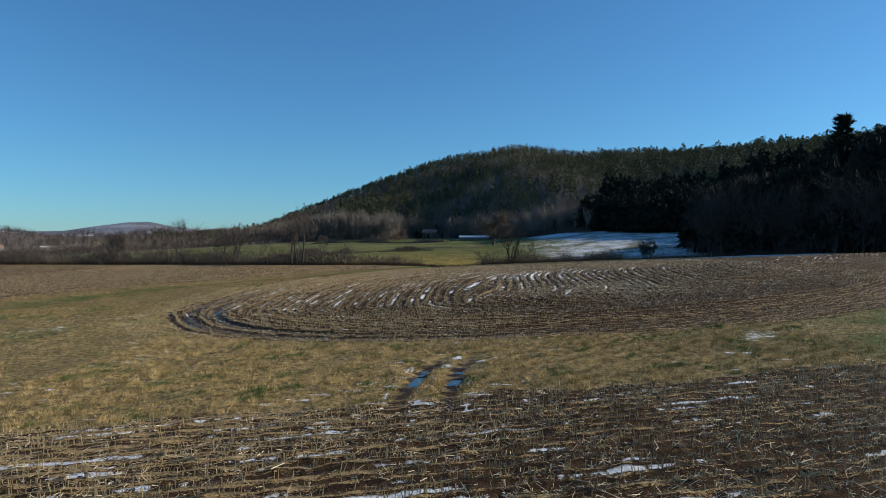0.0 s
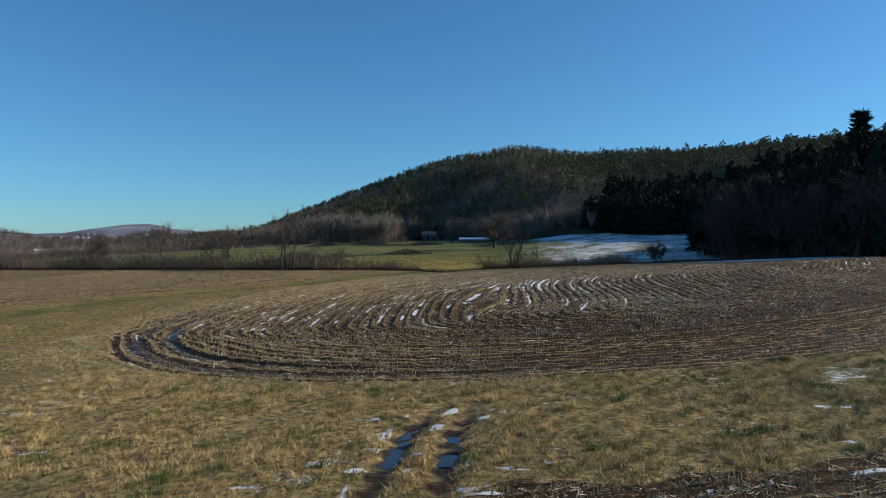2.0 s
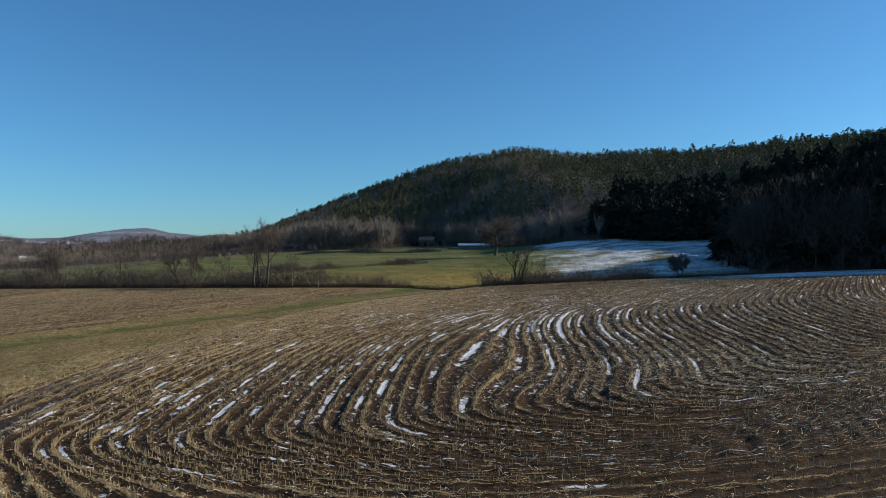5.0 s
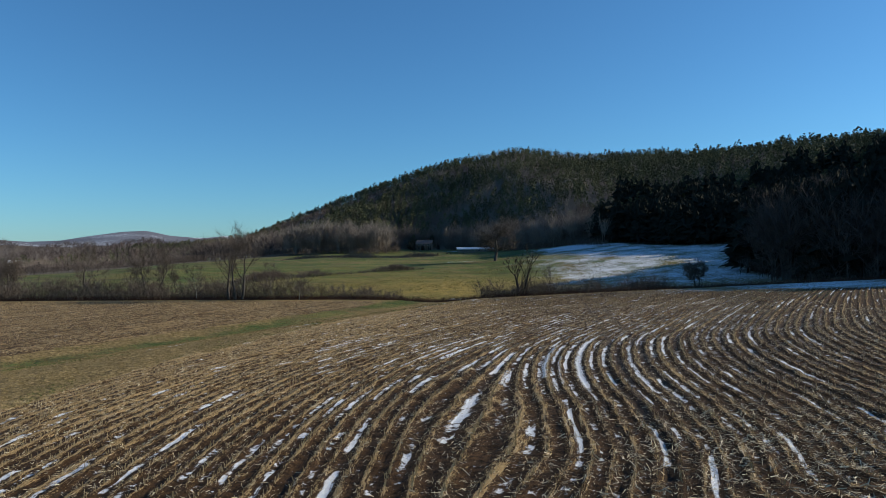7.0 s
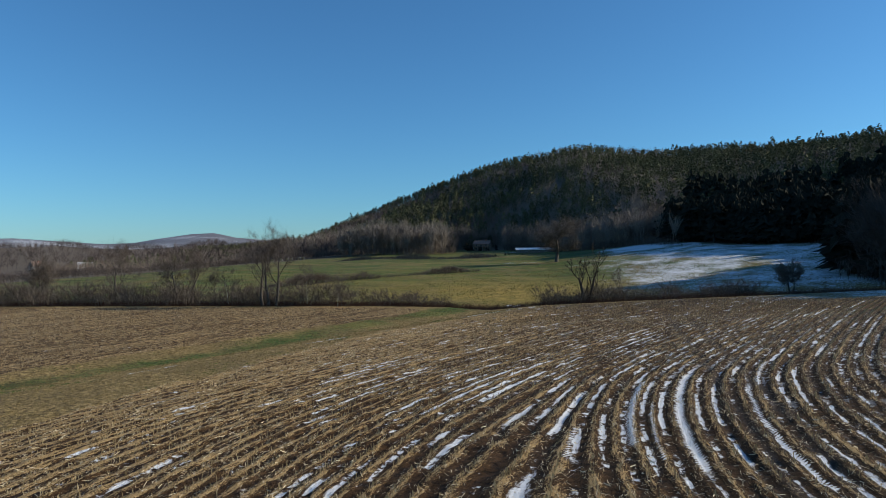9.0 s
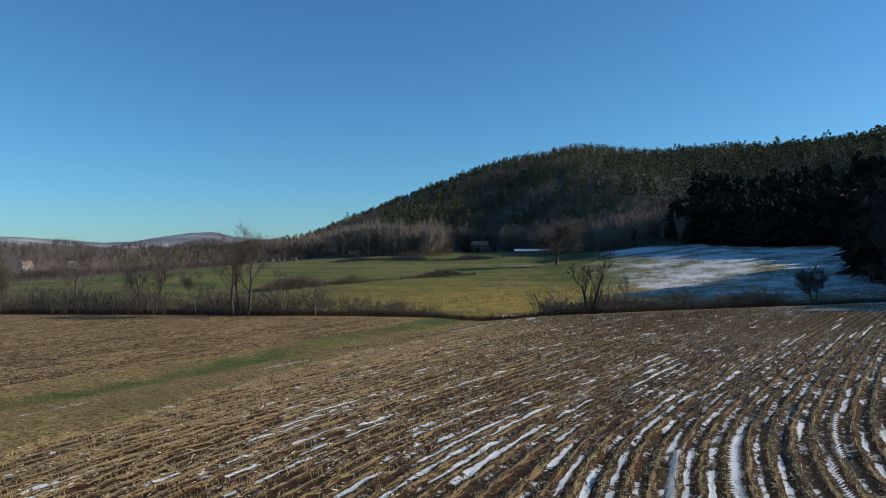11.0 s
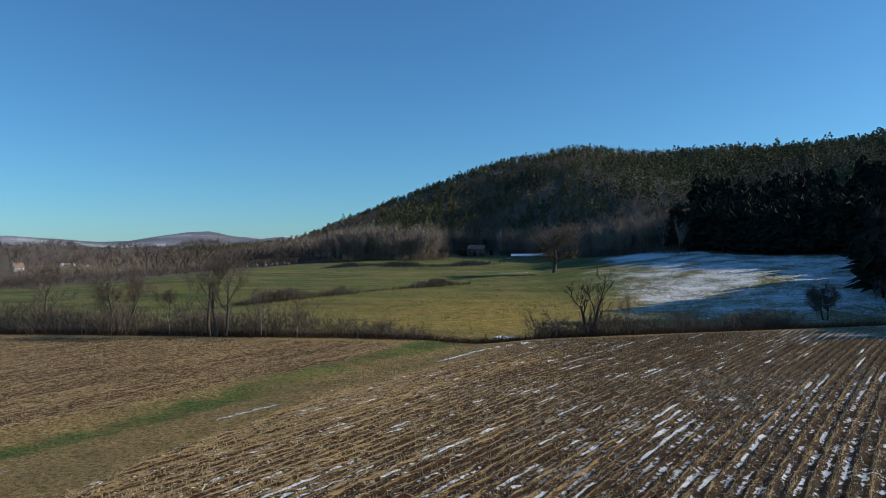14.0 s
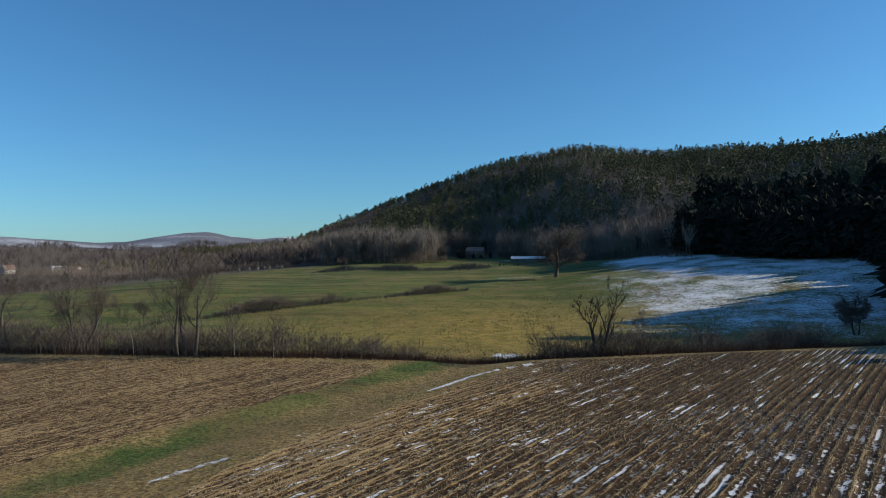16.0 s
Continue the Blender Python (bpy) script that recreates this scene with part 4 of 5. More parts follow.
def build_hedge():
    r = np.random.RandomState(8)
    # thickets: upright stems, each with a few rising twigs
    n = 10000
    x = r.uniform(-130, 85, n)
    gap = ((x > -5) & (x < 9)) | ((x > 60) & (r.uniform(0, 1, n) < 0.5))
    x = x[~gap]
    n = len(x)
    y = far_edge(x) + 3.8 + r.normal(0, 1.6, n)
    tall = np.clip(1.2 + 1.0 * waves(x, y, 16, 41) + 1.3 * waves(x, y, 5, 42) + 1.6 * smoothstep(-24, -42, x) + 1.3 * smoothstep(8, 13, x) * smoothstep(50, 35, x), 0.5, 5.2) * r.uniform(0.35, 1.15, n)
    p = np.stack([x, y, land(x, y) - 0.1], 1)
    q = p + np.stack([r.normal(0, 0.17, n) * tall, r.normal(0, 0.17, n) * tall, tall], 1)
    starts, ends, thick = [p], [q], [np.full(n, 0.020)]
    for k in range(5):
        t = r.uniform(0.15, 0.9, (n, 1))
        a = p + (q - p) * t
        d = r.normal(0, 0.17, (n, 3)) * tall[:, None] * (1, 1, 0.5) + np.stack([0 * x, 0 * x, tall * 0.25], 1)
        starts.append(a), ends.append(a + d), thick.append(np.full(n, 0.014))
    starts, ends, thick = np.concatenate(starts), np.concatenate(ends), np.concatenate(thick)
    side = np.cross(ends - starts, r.normal(0, 1, starts.shape))
    side *= thick[:, None] * 1.3 / (np.linalg.norm(side, axis=1, keepdims=True) + 1e-6)
    v, f = triangles(starts - side, starts + side, ends)
    numpy_mesh("hedge_brush", v, f, M_BRUSH, kind="stuff", label="tangled leafless brush along the ditch", category="hedge")
    x = np.concatenate([r.uniform(-130, -40, 300), r.uniform(-40, -22, 60), r.uniform(-22, -7, 46), r.uniform(9, 46, 150)])
    n = len(x)
    y = far_edge(x) + 4.2 + r.normal(0, 1.8, n) + np.abs(r.normal(0, 1, n)) * np.where(x < -40, 6.0, 0.5)
    bushes = [bare_template(140 + s, 16, 12, 0.0045, 0.42) for s in range(8)]
    scatter("hedge_bushes", bushes, x, y, r.uniform(2.2, 6.0, n) * np.where(x > -24, np.where(x > 0, 0.85, 0.7), 1.0), M_TWIG, "grey leafless bushes standing in the ditch hedge", "hedge", 44, (0.8, 1.2), 0.9)
    n = 20000
    x = r.uniform(-125, 90, n)
    y = far_edge(x) + 1.9 + r.normal(0, 0.8, n)
    tall = r.uniform(0.3, 1.15, n)
    p = np.stack([x, y, land(x, y) - 0.05], 1)
    q = p + np.stack([r.normal(0, 0.3, n) * tall, r.normal(0, 0.3, n) * tall, tall], 1)
    v, f = triangles(p - (0.03, 0, 0), p + (0.03, 0.01, 0), q)
    numpy_mesh("russet_grass", v, f, M_RED_GRASS, kind="stuff", label="russet dead weeds along the field's edge", category="weeds")


build_hedge()


def build_scrub():
    """Leafless scrub in the meadow: a hedge line, a low bank and bushes at the slope's foot."""
    r = np.random.RandomState(18)
    x, y, tall = [], [], []
    t = r.uniform(0, 1, 900)
    x.append(-60 + 56 * t), y.append(202 + 64 * t + r.normal(0, 1.6, 900)), tall.append(r.uniform(0.2, 0.9, 900))
    t = r.uniform(0, 1, 3600)
    x.append(-70 + 75 * t), y.append(352 + 6 * np.sin(t * 9) + r.normal(0, 7, 3600)), tall.append(r.uniform(0.5, 2.6, 3600) * (0.35 + 0.65 * smoothstep(-0.5, 0.5, np.sin(t * 17))) * (0.2 + 0.8 * smoothstep(0, 0.15, t) * smoothstep(1, 0.8, t)))
    t = r.uniform(0, 1, 1500)
    x.append(8 + 60 * t), y.append(hill_foot(x[-1]) - 8 + r.normal(0, 6, 1500)), tall.append(r.uniform(1.0, 4.0, 1500))
    x, y, tall = np.concatenate(x), np.concatenate(y), np.concatenate(tall)
    n = len(x)
    p = np.stack([x, y, land(x, y) - 0.1], 1)
    q = p + np.stack([r.normal(0, 0.3, n) * tall, r.normal(0, 0.3, n) * tall, tall], 1)
    v, f = prisms(p, q, 0.06, 0.02)
    numpy_mesh("meadow_scrub", v, f, M_BRUSH, kind="stuff", label="leafless brown scrub along the meadow's banks", category="scrub")


build_scrub()


# ---- stubble, straw and grass ----
def row_places(r, n, x_low, x_high, y_low, y_high, which):
    """Random places on the stubble rows of one field."""
    x, y = r.uniform(x_low, x_high, n), r.uniform(y_low, y_high, n)
    for _ in range(3):
        d, dx, dy = (cover(x + a, y + b)[0]["rowd"] for a, b in ((0, 0), (0.05, 0), (0, 0.05)))
        gx, gy = (dx - d) / 0.05, (dy - d) / 0.05
        g = gx * gx + gy * gy + 1e-6
        step = (np.round(d / 0.76) * 0.76 - d) / g
        step = np.clip(step, -0.8, 0.8)
        x, y = x + step * gx, y + step * gy
    x, y = x + r.normal(0, 0.035, n), y + r.normal(0, 0.035, n)
    m = cover(x, y)[0]
    keep = (m["field"] > 0.6) & which(x, y) & (waves(x, y, 5, 51) + r.normal(0, 0.5, n) > -0.75) & (rut_depth(x, y) < 0.2) & (m["wet"] < 0.5)
    return x[keep], y[keep]


def stubble(name, r, x, y, label, radius=0.012, material=None):
    n = len(x)
    tall = r.uniform(0.10, 0.29, n) * (1 - 0.35 * (r.uniform(0, 1, n) < 0.3))
    p = np.stack([x, y, surface(x, y) - 0.02], 1)
    q = p + np.stack([r.normal(0, 0.14, n) * tall, r.normal(0, 0.14, n) * tall, tall], 1)
    if radius < 0.0115:
        v, f = prisms(p, q, radius, radius * 0.8)
    else:                                                  # far stalks: two crossed slips each
        a = r.uniform(0, 3.14, n)
        e = np.stack([np.cos(a), np.sin(a), 0 * a], 1) * radius
        g = np.stack([-np.sin(a), np.cos(a), 0 * a], 1) * radius
        v = np.stack([p - e, p + e, q + e, q - e, p - g, p + g, q + g, q - g], 1).reshape(-1, 3)
        f = np.arange(8 * n).reshape(-1, 4)
    return numpy_mesh(name, v, f, material or M_STALK, kind="stuff", label=label, category="stubble")


def strewn(name, r, x, y, label, long=(0.10, 0.42), wide=(0.006, 0.018), spread_out=0.7):
    """Flat leaves and broken stalks lying mostly along the rows."""
    n = len(x)
    d, dx, dy = (cover(x + a, y + b)[0]["rowd"] for a, b in ((0, 0), (0.05, 0), (0, 0.05)))
    a = np.arctan2(d - dx, dy - d) + r.normal(0, spread_out, n)
    L, w = r.uniform(*long, n) * r.uniform(0.5, 1, n) / 2, r.uniform(*wide, n) / 2
    z = surface(x, y) + 0.015 + r.uniform(0, 0.05, n)
    tilt = r.normal(0, 0.28, n)
    d = np.stack([np.cos(a), np.sin(a), tilt], 1) * L[:, None]
    e = np.stack([-np.sin(a), np.cos(a), r.normal(0, 0.6, n)], 1) * w[:, None]
    c = np.stack([x, y, z + np.abs(tilt) * L], 1)
    v = np.stack([c - d - e, c - d + e, c + d + e, c + d - e], 1).reshape(-1, 3)
    return numpy_mesh(name, v, np.arange(4 * n).reshape(-1, 4), M_HUSK, kind="stuff", label=label, category="straw")


def tufts(name, r, x, y, tall, label, blades=6, width=0.012, material=None):
    n = len(x) * blades
    bx, by = np.repeat(x, blades) + r.normal(0, 0.07, n), np.repeat(y, blades) + r.normal(0, 0.07, n)
    h = np.repeat(tall, blades) * r.uniform(0.5, 1.1, n)
    p = np.stack([bx, by, surface(bx, by) - 0.02], 1)
    a = r.uniform(0, 6.28, n)
    side = np.stack([np.cos(a), np.sin(a), 0 * a], 1) * width
    tip = p + np.stack([r.normal(0.1, 0.6, n) * h, r.normal(0, 0.6, n) * h, h], 1)
    v, f = triangles(p - side, p + side, tip)
    return numpy_mesh(name, v, f, material or M_BLADE, kind="stuff", label=label, category="grass")


def build_litter():
    r = np.random.RandomState(23)
    first = lambda x, y: y < near_edge(x)
    loop = lambda x, y: (y > near_edge(x) + 4) & (x > swale_x(y))
    standing = lambda x, y: loop(x, y) & (r.uniform(0, 1, np.shape(x)) > np.maximum(0.68 * smoothstep(-2, 8, x), 0.38 * smoothstep(58, 66, y)))
    left = lambda x, y: x < swale_x(y)
    stubble("corn_stubble", r, *row_places(r, 15000, -24, 26, 9, 34, first), "cut corn stubble standing in rows in wet soil", 0.0122)
    stubble("corn_stubble", r, *row_places(r, 62000, -27, 40, 40, 128, standing), "cut corn stubble standing in curving rows")
    stubble("corn_stubble", r, *row_places(r, 14000, -10, 60, 128, 168, loop), "cut corn stubble standing in rows", 0.016)
    stubble("corn_stubble", r, *row_places(r, 15000, -75, -6, 80, 172, left), "dry orange-tan corn stubble standing in rows", 0.0118)
    for n, box, which, label in ((46000, (-26, 28, 8, 34), first, "pale corn leaves strewn over the wet soil"), (160000, (-27, 48, 40, 135), loop, "pale corn leaves strewn between the curving rows"), (42000, (-75, -6, 80, 172), left, "dry tan corn leaves strewn over the far field")):
        x, y = r.uniform(box[0], box[1], n), r.uniform(box[2], box[3], n)
        m = cover(x, y)[0]
        keep = (m["field"] > 0.4) & which(x, y) & (waves(x, y, 6, 52) + 0.7 * np.cos(2 * np.pi * m["rowd"] / 0.76) + r.normal(0, 0.6, n) > -0.5 + 1.1 * smoothstep(2, 9, x) * smoothstep(74, 64, y) * (y > 38))
        strewn("corn_straw", r, x[keep], y[keep], label, *(((0.08, 0.32), (0.008, 0.022), 0.8) if n > 100000 else ((0.10, 0.44), (0.006, 0.016), 1.4)))
    n = 6500
    x, y = 18 + r.normal(0, 6.5, n), 68 + r.normal(0, 4.5, n)
    keep = cover(x, y)[0]["field"] > 0.5
    strewn("corn_straw", r, x[keep], y[keep], "heaped broken corn stalks lying crosswise in the turn", (0.15, 0.50), (0.010, 0.026), 1.5)
    for n, box, blades, size, label in ((52000, (-20, 22, 20, 48), 7, (0.10, 0.33), "matted tan and green winter grass between the fields"), (58000, (-46, 46, 24, 70), 4, (0.10, 0.33), "tan and green winter grass round the field's tip")):
        x, y = r.uniform(box[0], box[1], n), r.uniform(box[2], box[3], n)
        clump = waves(x, y, 1.1, 61) + 0.5 * waves(x, y, 5, 62) + r.normal(0, 0.25, n)
        keep = (cover(x, y)[0]["field"] < 0.45) & (rut_depth(x, y) < 0.35) & (clump > -0.1)
        tufts("grass", r, x[keep], y[keep], r.uniform(*size, int(keep.sum())) * (0.55 + 0.5 * np.clip(clump[keep], 0, 1.5)), label, blades, 0.013)
    n = 26000
    x, y = r.uniform(-32, 6, n), r.uniform(38, 84, n)
    d = loop_distance(x, y)[0]
    keep = (np.abs(d + 1.6 + 0.7 * waves(x, y, 4, 66)) < r.uniform(0, 2.0, n)) & (x < swale_x(y) + 60)
    tufts("grass", r, x[keep], y[keep], r.uniform(0.10, 0.34, int(keep.sum())), "pale flattened straw round the tip of the field", 5, 0.012, M_STALK)
    n = 40000
    y = 60 + 104 * r.uniform(0, 1, n) ** 1.25
    x = swale_x(y) + r.uniform(-7.5, 20, n)
    keep = cover(x, y)[0]["field"] < 0.45
    tufts("grass", r, x[keep], y[keep], r.uniform(0.05, 0.17, int(keep.sum())), "grass along the shallow waterway", 4, 0.018, M_LOW_GRASS)
    n = 26000
    x = r.uniform(-95, 50, n)
    y = far_edge(x) + 6 + 95 * r.uniform(0, 1, n) ** 1.4
    keep = waves(x, y, 9, 63) + 0.8 * waves(x, y, 30, 64) + r.normal(0, 0.6, n) > 0.1
    tufts("grass", r, x[keep], y[keep], r.uniform(0.15, 0.45, int(keep.sum())), "rough tufts of meadow grass behind the ditch", 3, 0.04, M_MEADOW)


build_litter()


# ---- standing water ----
def water_sheet(name, x_low, x_high, y_low, y_high, depth, label):
    """A thin sheet of meltwater that shows where ruts dip below it."""
    gx, gy = np.meshgrid(np.arange(x_low, x_high, 0.5), np.arange(y_low, y_high, 0.5))
    h, w = gx.shape
    i = np.arange(w * h).reshape(h, w)
    f = np.stack([i[:-1, :-1], i[:-1, 1:], i[1:, 1:], i[1:, :-1]], -1).reshape(-1, 4)
    return numpy_mesh(name, np.stack([gx, gy, land(gx, gy) - depth], -1).reshape(-1, 3), f, M_WATER, True, kind="structure", label=label, category="water")


water_sheet("water", -3.5, 4.5, 29.6, 34.2, 0.165, "meltwater standing in tractor ruts across the grass")
water_sheet("water", -25, -9, 44, 66, 0.150, "meltwater standing in the outer ruts of the loop")


# ---- house, village, bales, posts ----
def cuboid(bm, x0, x1, y0, y1, z0, z1):
    v = [bm.verts.new(c) for c in ((x0, y0, z0), (x1, y0, z0), (x1, y1, z0), (x0, y1, z0), (x0, y0, z1), (x1, y0, z1), (x1, y1, z1), (x0, y1, z1))]
    for f in ((3, 2, 1, 0), (4, 5, 6, 7), (0, 1, 5, 4), (1, 2, 6, 5), (2, 3, 7, 6), (3, 0, 4, 7)):
        bm.faces.new([v[i] for i in f])


def box_part(name, material, parent, box, label=""):
    bm = bmesh.new()
    cuboid(bm, *box)
    return part(name, bm, material, parent, label)


def gable_roof(parent, w, d, z0, rise, over, material, thick=0.25):
    """Two sloping slabs with thickness; the ridge runs along x."""
    bm = bmesh.new()
    for side in (-1, 1):
        lower, upper = (side * (d / 2 + over), z0 - rise * over / (d / 2)), (0, z0 + rise)
        quad = [(-w / 2 - over, *lower), (w / 2 + over, *lower), (w / 2 + over, *upper), (-w / 2 - over, *upper)]
        a = [bm.verts.new(c) for c in quad]
        b = [bm.verts.new((x, y, z + thick)) for x, y, z in quad]
        bm.faces.new(a), bm.faces.new(b[::-1])
        for i in range(4):
            bm.faces.new((a[i], b[i], b[(i + 1) % 4], a[(i + 1) % 4]))
    bmesh.ops.recalc_face_normals(bm, faces=bm.faces)
    return part("roof", bm, material, parent)


def gabled_house(name, x, y, turn, w, d, eaves, rise, wall, roof, label, windows=3, storeys=2, porch=False, chimney=True):
    thing = tagged(new(name), label, "house")
    thing.matrix_world = pose(x, y, float(land(x, y)) - 0.3, 0, 0, turn)
    bm = bmesh.new()
    cuboid(bm, -w / 2, w / 2, -d / 2, d / 2, 0, eaves)
    for sx in (-w / 2, w / 2 - 0.2):
        a = [bm.verts.new(c) for c in ((sx, -d / 2, eaves), (sx, d / 2, eaves), (sx, 0, eaves + rise))]
        b = [bm.verts.new((c.co.x + 0.2, c.co.y, c.co.z)) for c in a]
        bm.faces.new(a), bm.faces.new(b[::-1])
        for i in range(3):
            bm.faces.new((a[i], a[(i + 1) % 3], b[(i + 1) % 3], b[i]))
    bmesh.ops.recalc_face_normals(bm, faces=bm.faces)
    part("wall", bm, wall, thing)
    top = gable_roof(thing, w, d, eaves, rise, 0.5, roof)
    if chimney:
        box_part("chimney", M_BRICK, top, (w * 0.2, w * 0.2 + 0.8, -0.4, 0.4, eaves + rise * 0.6, eaves + rise + 1.0))
    for level in range(storeys):
        for k in range(windows):
            cx, z = w * ((k + 0.5) / windows - 0.5), 0.9 + 2.1 * level
            win = box_part("window", M_TRIM, thing, (cx - 0.6, cx + 0.6, -d / 2 - 0.08, -d / 2 + 0.02, z, z + 1.25), "white window frame")
            box_part("pane", M_PANE, win, (cx - 0.47, cx + 0.47, -d / 2 - 0.10, -d / 2 - 0.06, z + 0.12, z + 1.13), "dark window pane")
    if porch:
        box_part("porch_roof", roof, thing, (-w / 2, w / 2, -d / 2 - 2.2, -d / 2, 2.7, 2.95))
        for k in range(4):
            px = -w / 2 + 0.2 + k * (w - 0.4) / 3
            box_part("porch_post", M_TRIM, thing, (px - 0.09, px + 0.09, -d / 2 - 2.1, -d / 2 - 1.92, 0, 2.7))
    return thing


M_BRICK = varied("chimney_brick", (0.20, 0.09, 0.06), (0.32, 0.16, 0.11), 4, 0.9, fine=20)
M_TRIM = varied("white_trim", (0.34, 0.33, 0.31), (0.5, 0.49, 0.46), 3, 0.6)
M_SIDING = varied("tan_siding", (0.14, 0.115, 0.09), (0.24, 0.20, 0.155), 1.5, 0.85, fine=12)
M_WHITE_SIDING = varied("white_siding", (0.66, 0.66, 0.64), (0.82, 0.81, 0.78), 1.5, 0.7, fine=12)
M_ROOF = varied("brown_shingles", (0.13, 0.088, 0.072), (0.25, 0.18, 0.15), 2, 0.95, fine=15)
M_SNOW_ROOF = varied("snowy_roof", (0.55, 0.57, 0.60), (0.80, 0.81, 0.83), 1.2, 0.7, fine=9)
M_PANE = varied("dark_glass", (0.03, 0.035, 0.04), (0.05, 0.055, 0.065), 1.0, 0.08)
M_BALE = varied("hay_bale", (0.34, 0.26, 0.12), (0.52, 0.42, 0.22), 2.5, 0.95, fine=18, bump=0.6)
M_WRAP = varied("white_bale_wrap", (0.20, 0.19, 0.165), (0.34, 0.33, 0.29), 2, 0.5)
M_POST = varied("weathered_post", (0.06, 0.05, 0.04), (0.15, 0.125, 0.10), 3, 0.95, fine=20)

gabled_house("farmhouse", -8.4, 447, -12, 8.6, 7.0, 4.2, 1.9, M_SIDING, M_ROOF, "two-storey tan farmhouse with a brown shingle roof", 3, 2, True)
gabled_house("village_house", -360, 618, 30, 11, 8, 4.2, 2.6, M_WHITE_SIDING, M_SNOW_ROOF, "white village house with a snow-covered roof among bare trees", 3, 2)
gabled_house("village_house", -349, 624, -20, 7, 6, 3.2, 2.0, M_WHITE_SIDING, M_ROOF, "low white village house with a dark roof", 3, 1)
gabled_house("village_house", -331, 628, 15, 9, 7, 3.6, 2.4, M_TRIM, M_ROOF, "pale grey village house with a dark roof", 3, 1)
gabled_house("village_house", -401, 612, 60, 8, 7, 3.8, 3.4, M_TRIM, M_ROOF, "grey-tan village house with a steep gable", 2, 2)
gabled_house("long_shed", 19.5, 402, 3, 19, 7, 1.9, 0.9, M_SIDING, M_SNOW_ROOF, "long low shed with a snow-covered roof", 6, 1, False, False)


def evergreen_shrub(x, y, height, seed, label="dark rounded evergreen shrub beside the farmhouse", group="shrubs by the farmhouse"):
    thing = tagged(new("evergreen_shrub"), label, "shrub", group)
    thing.location = (x, y, float(land(x, y)) - 0.1)
    v, f = tiered_pine(seed, 9, 8)
    v = v * (height * 1.7, height * 1.7, height)
    numpy_mesh("foliage", v, f, M_SHADE_NEEDLE, False, thing)


for k, (hx, hy, hh) in enumerate(((-14.5, 441.5, 4.4), (-5.5, 441.0, 2.8), (-17.0, 443, 6.0), (-0.5, 443, 3.6), (-9.5, 440.5, 3.4))):
    evergreen_shrub(hx, hy, hh, 90 + k)
# shrubs added in place of small dark cattle-like shapes along the upper meadow
for k, (hx, hh) in enumerate(((-11.8, 1.3), (-10.0, 1.1), (-6.6, 1.4), (-0.2, 1.2), (4.3, 1.3), (6.0, 1.0), (12.1, 1.0), (-34.0, 1.2))):
    evergreen_shrub(hx, 369 + 1.5 * math.sin(k * 2.0), hh, 110 + k, "low dark shrub standing in for a cattle-like shape at the edge of the upper meadow", "shrubs along the upper meadow")


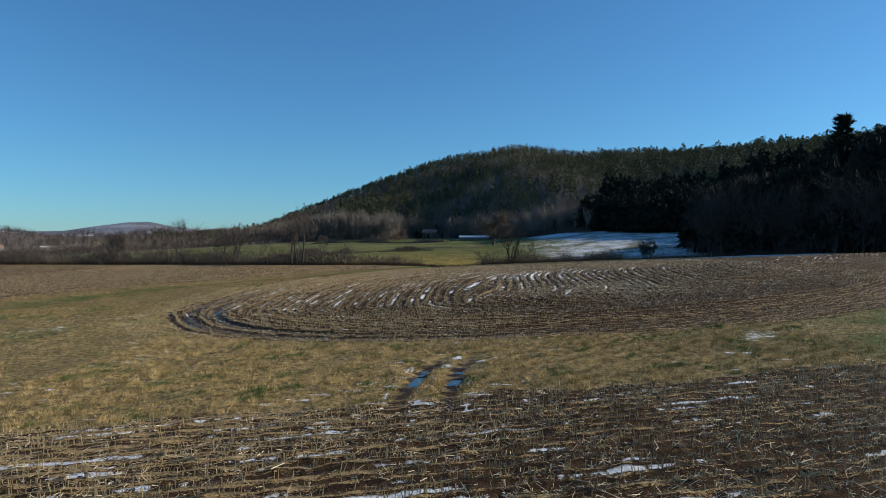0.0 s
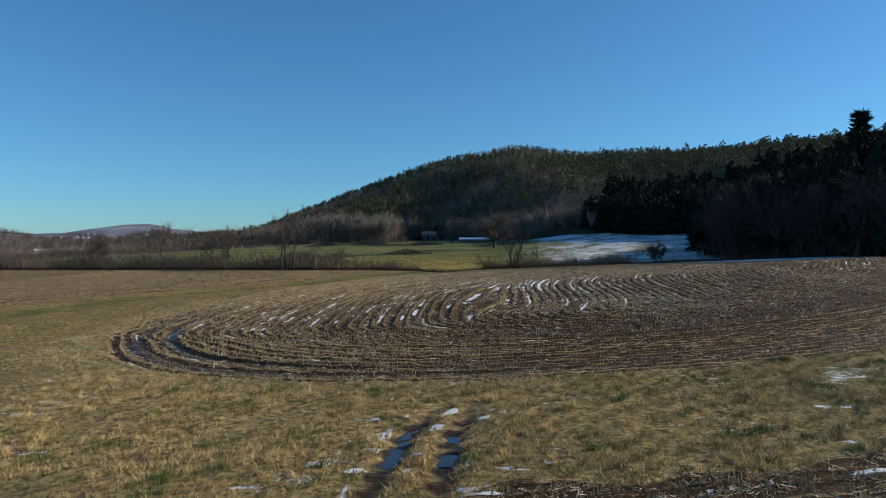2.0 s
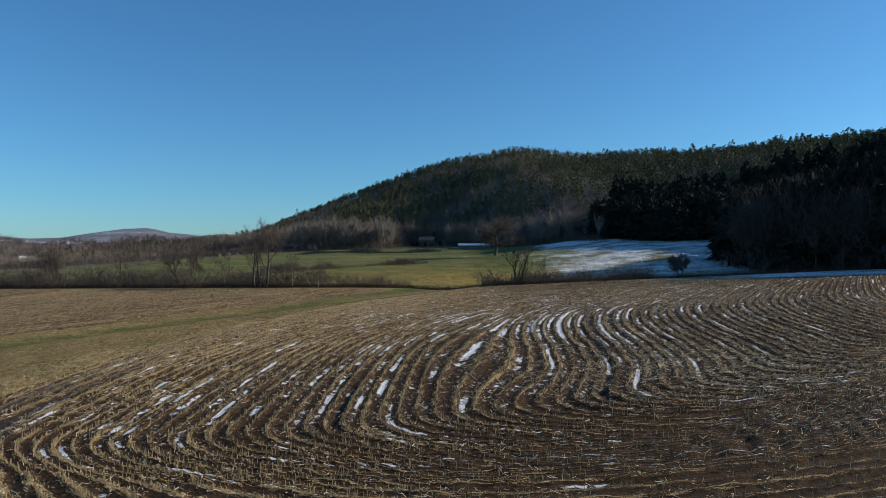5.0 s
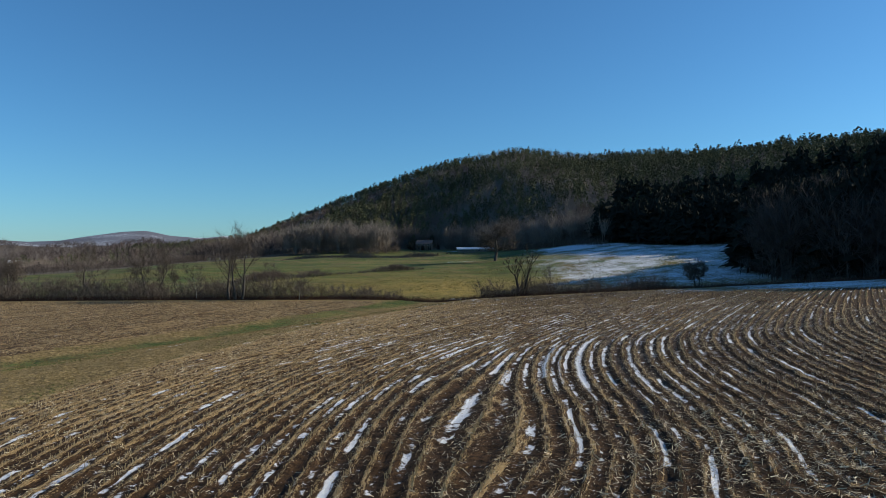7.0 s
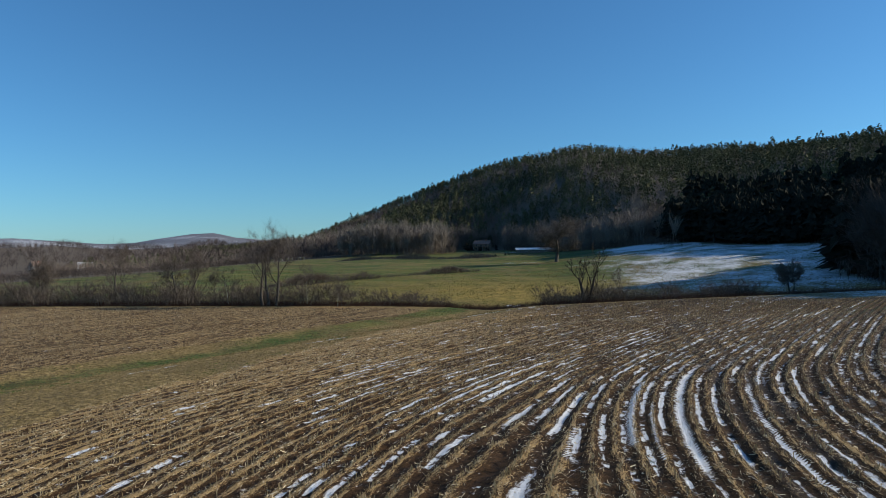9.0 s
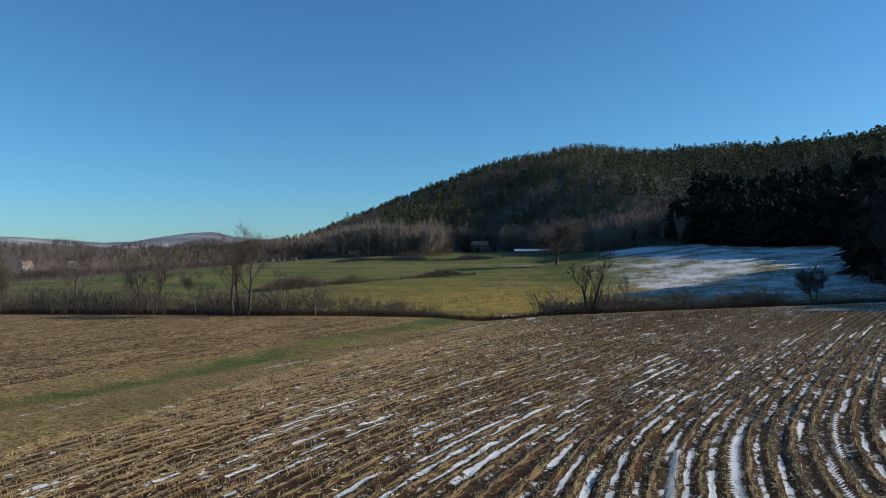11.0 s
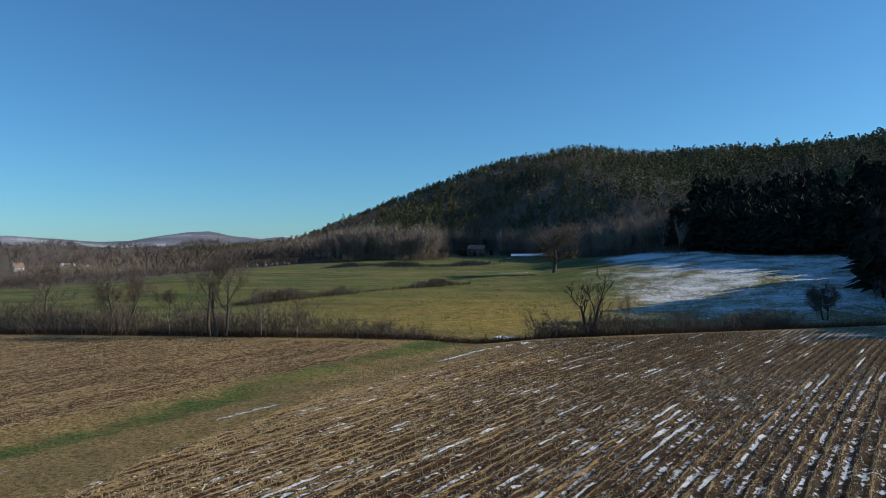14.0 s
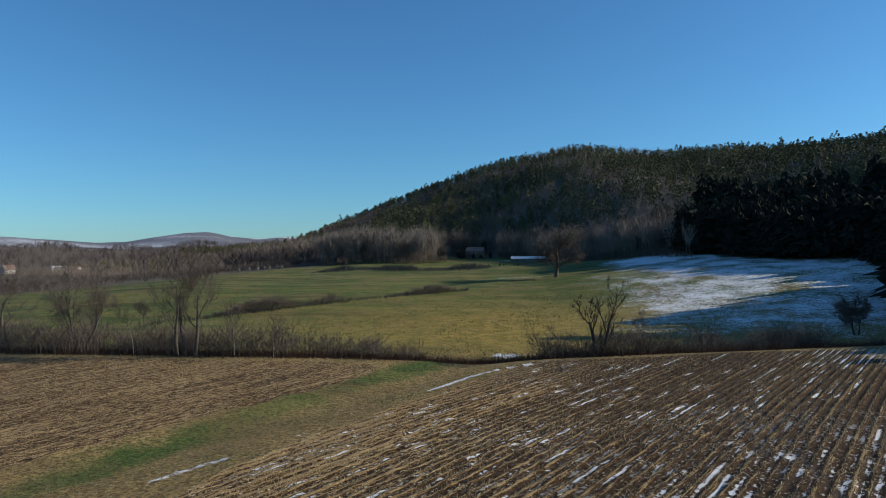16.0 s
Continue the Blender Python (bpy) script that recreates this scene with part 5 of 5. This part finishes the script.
def round_bale(x, y, turn, wrapped):
    """A round bale on its side: body with slightly domed rims, two end faces."""
    thing = tagged(new("hay_bale"), "round bale in white wrap by the wood" if wrapped else "round tan hay bale lying in the meadow", "hay bale", "wrapped bales by the wood" if wrapped else "hay bales in the meadow")
    thing.matrix_world = pose(x, y, float(land(x, y)), 0, 0, turn)
    bm = bmesh.new()
    rings = []
    for cx, cr in ((-0.62, 0.66), (-0.55, 0.72), (0, 0.74), (0.55, 0.72), (0.62, 0.66)):
        rings.append([bm.verts.new((cx, cr * math.cos(k * math.pi / 8), 0.70 + cr * math.sin(k * math.pi / 8))) for k in range(16)])
    for a, b in zip(rings, rings[1:]):
        for k in range(16):
            bm.faces.new((a[k], a[(k + 1) % 16], b[(k + 1) % 16], b[k]))
    bmesh.ops.recalc_face_normals(bm, faces=bm.faces)
    part("body", bm, M_WRAP if wrapped else M_BALE, thing)
    for cx in (-0.62, 0.62):
        bm = bmesh.new()
        rim = [bm.verts.new((cx, 0.66 * math.cos(k * math.pi / 8), 0.70 + 0.66 * math.sin(k * math.pi / 8))) for k in range(16)]
        mid = bm.verts.new((cx * 1.07, 0, 0.70))
        for k in range(16):
            bm.faces.new((rim[k], rim[(k + 1) % 16], mid))
        part("end_face", bm, M_BALE, thing)


for k in range(8):
    round_bale(-121 + 3.1 * k + 0.9 * math.sin(k * 2.3), 400 + 1.2 * math.sin(k * 1.7), 80 + 9 * math.sin(k), True)
for k in range(9):
    round_bale(32.5 + 1.8 * k + 0.3 * math.sin(k * 2.1), 386 + 1.5 * math.sin(k * 1.3), 85 + 8 * math.sin(k * 1.9), False)


def fence_post(x, y, lean, height=1.3):
    thing = tagged(new("fence_post"), "weathered grey fence post in the brush", "fence post", "fence posts in the hedge")
    thing.matrix_world = pose(x, y, float(land(x, y)) - 0.1, lean, lean * 0.6, 20)
    bm = bmesh.new()
    bmesh.ops.create_cone(bm, cap_ends=True, segments=8, radius1=0.08, radius2=0.07, depth=height, matrix=Matrix.Translation((0, 0, height / 2)))
    for v in bm.verts:
        v.co.x += 0.012 * math.sin(v.co.z * 7)
    part("post", bm, M_POST, thing)


for k, (px, py) in enumerate(((31.5, 171.5), (33.7, 172.0), (36.8, 172.6), (41.0, 173.5), (27.0, 171.0), (-20.5, 169.0), (-16.0, 168.8))):
    fence_post(px, py, 3 * math.sin(k * 2.2))

stump = tagged(new("tree_stump"), "dark leaning tree stump beside the ditch", "stump")
stump.location = (11.5, 176.0, float(land(11.5, 176.0)) - 0.05)
v, f = prisms(np.array([(0, 0, 0), (0.12, 0, 0.5)]), np.array([(0.12, 0, 0.5), (0.45, 0.05, 0.85)]), np.array([0.17, 0.13]), np.array([0.13, 0.09]), 9)
numpy_mesh("stem", v, f, M_DARK_BARK, True, stump)
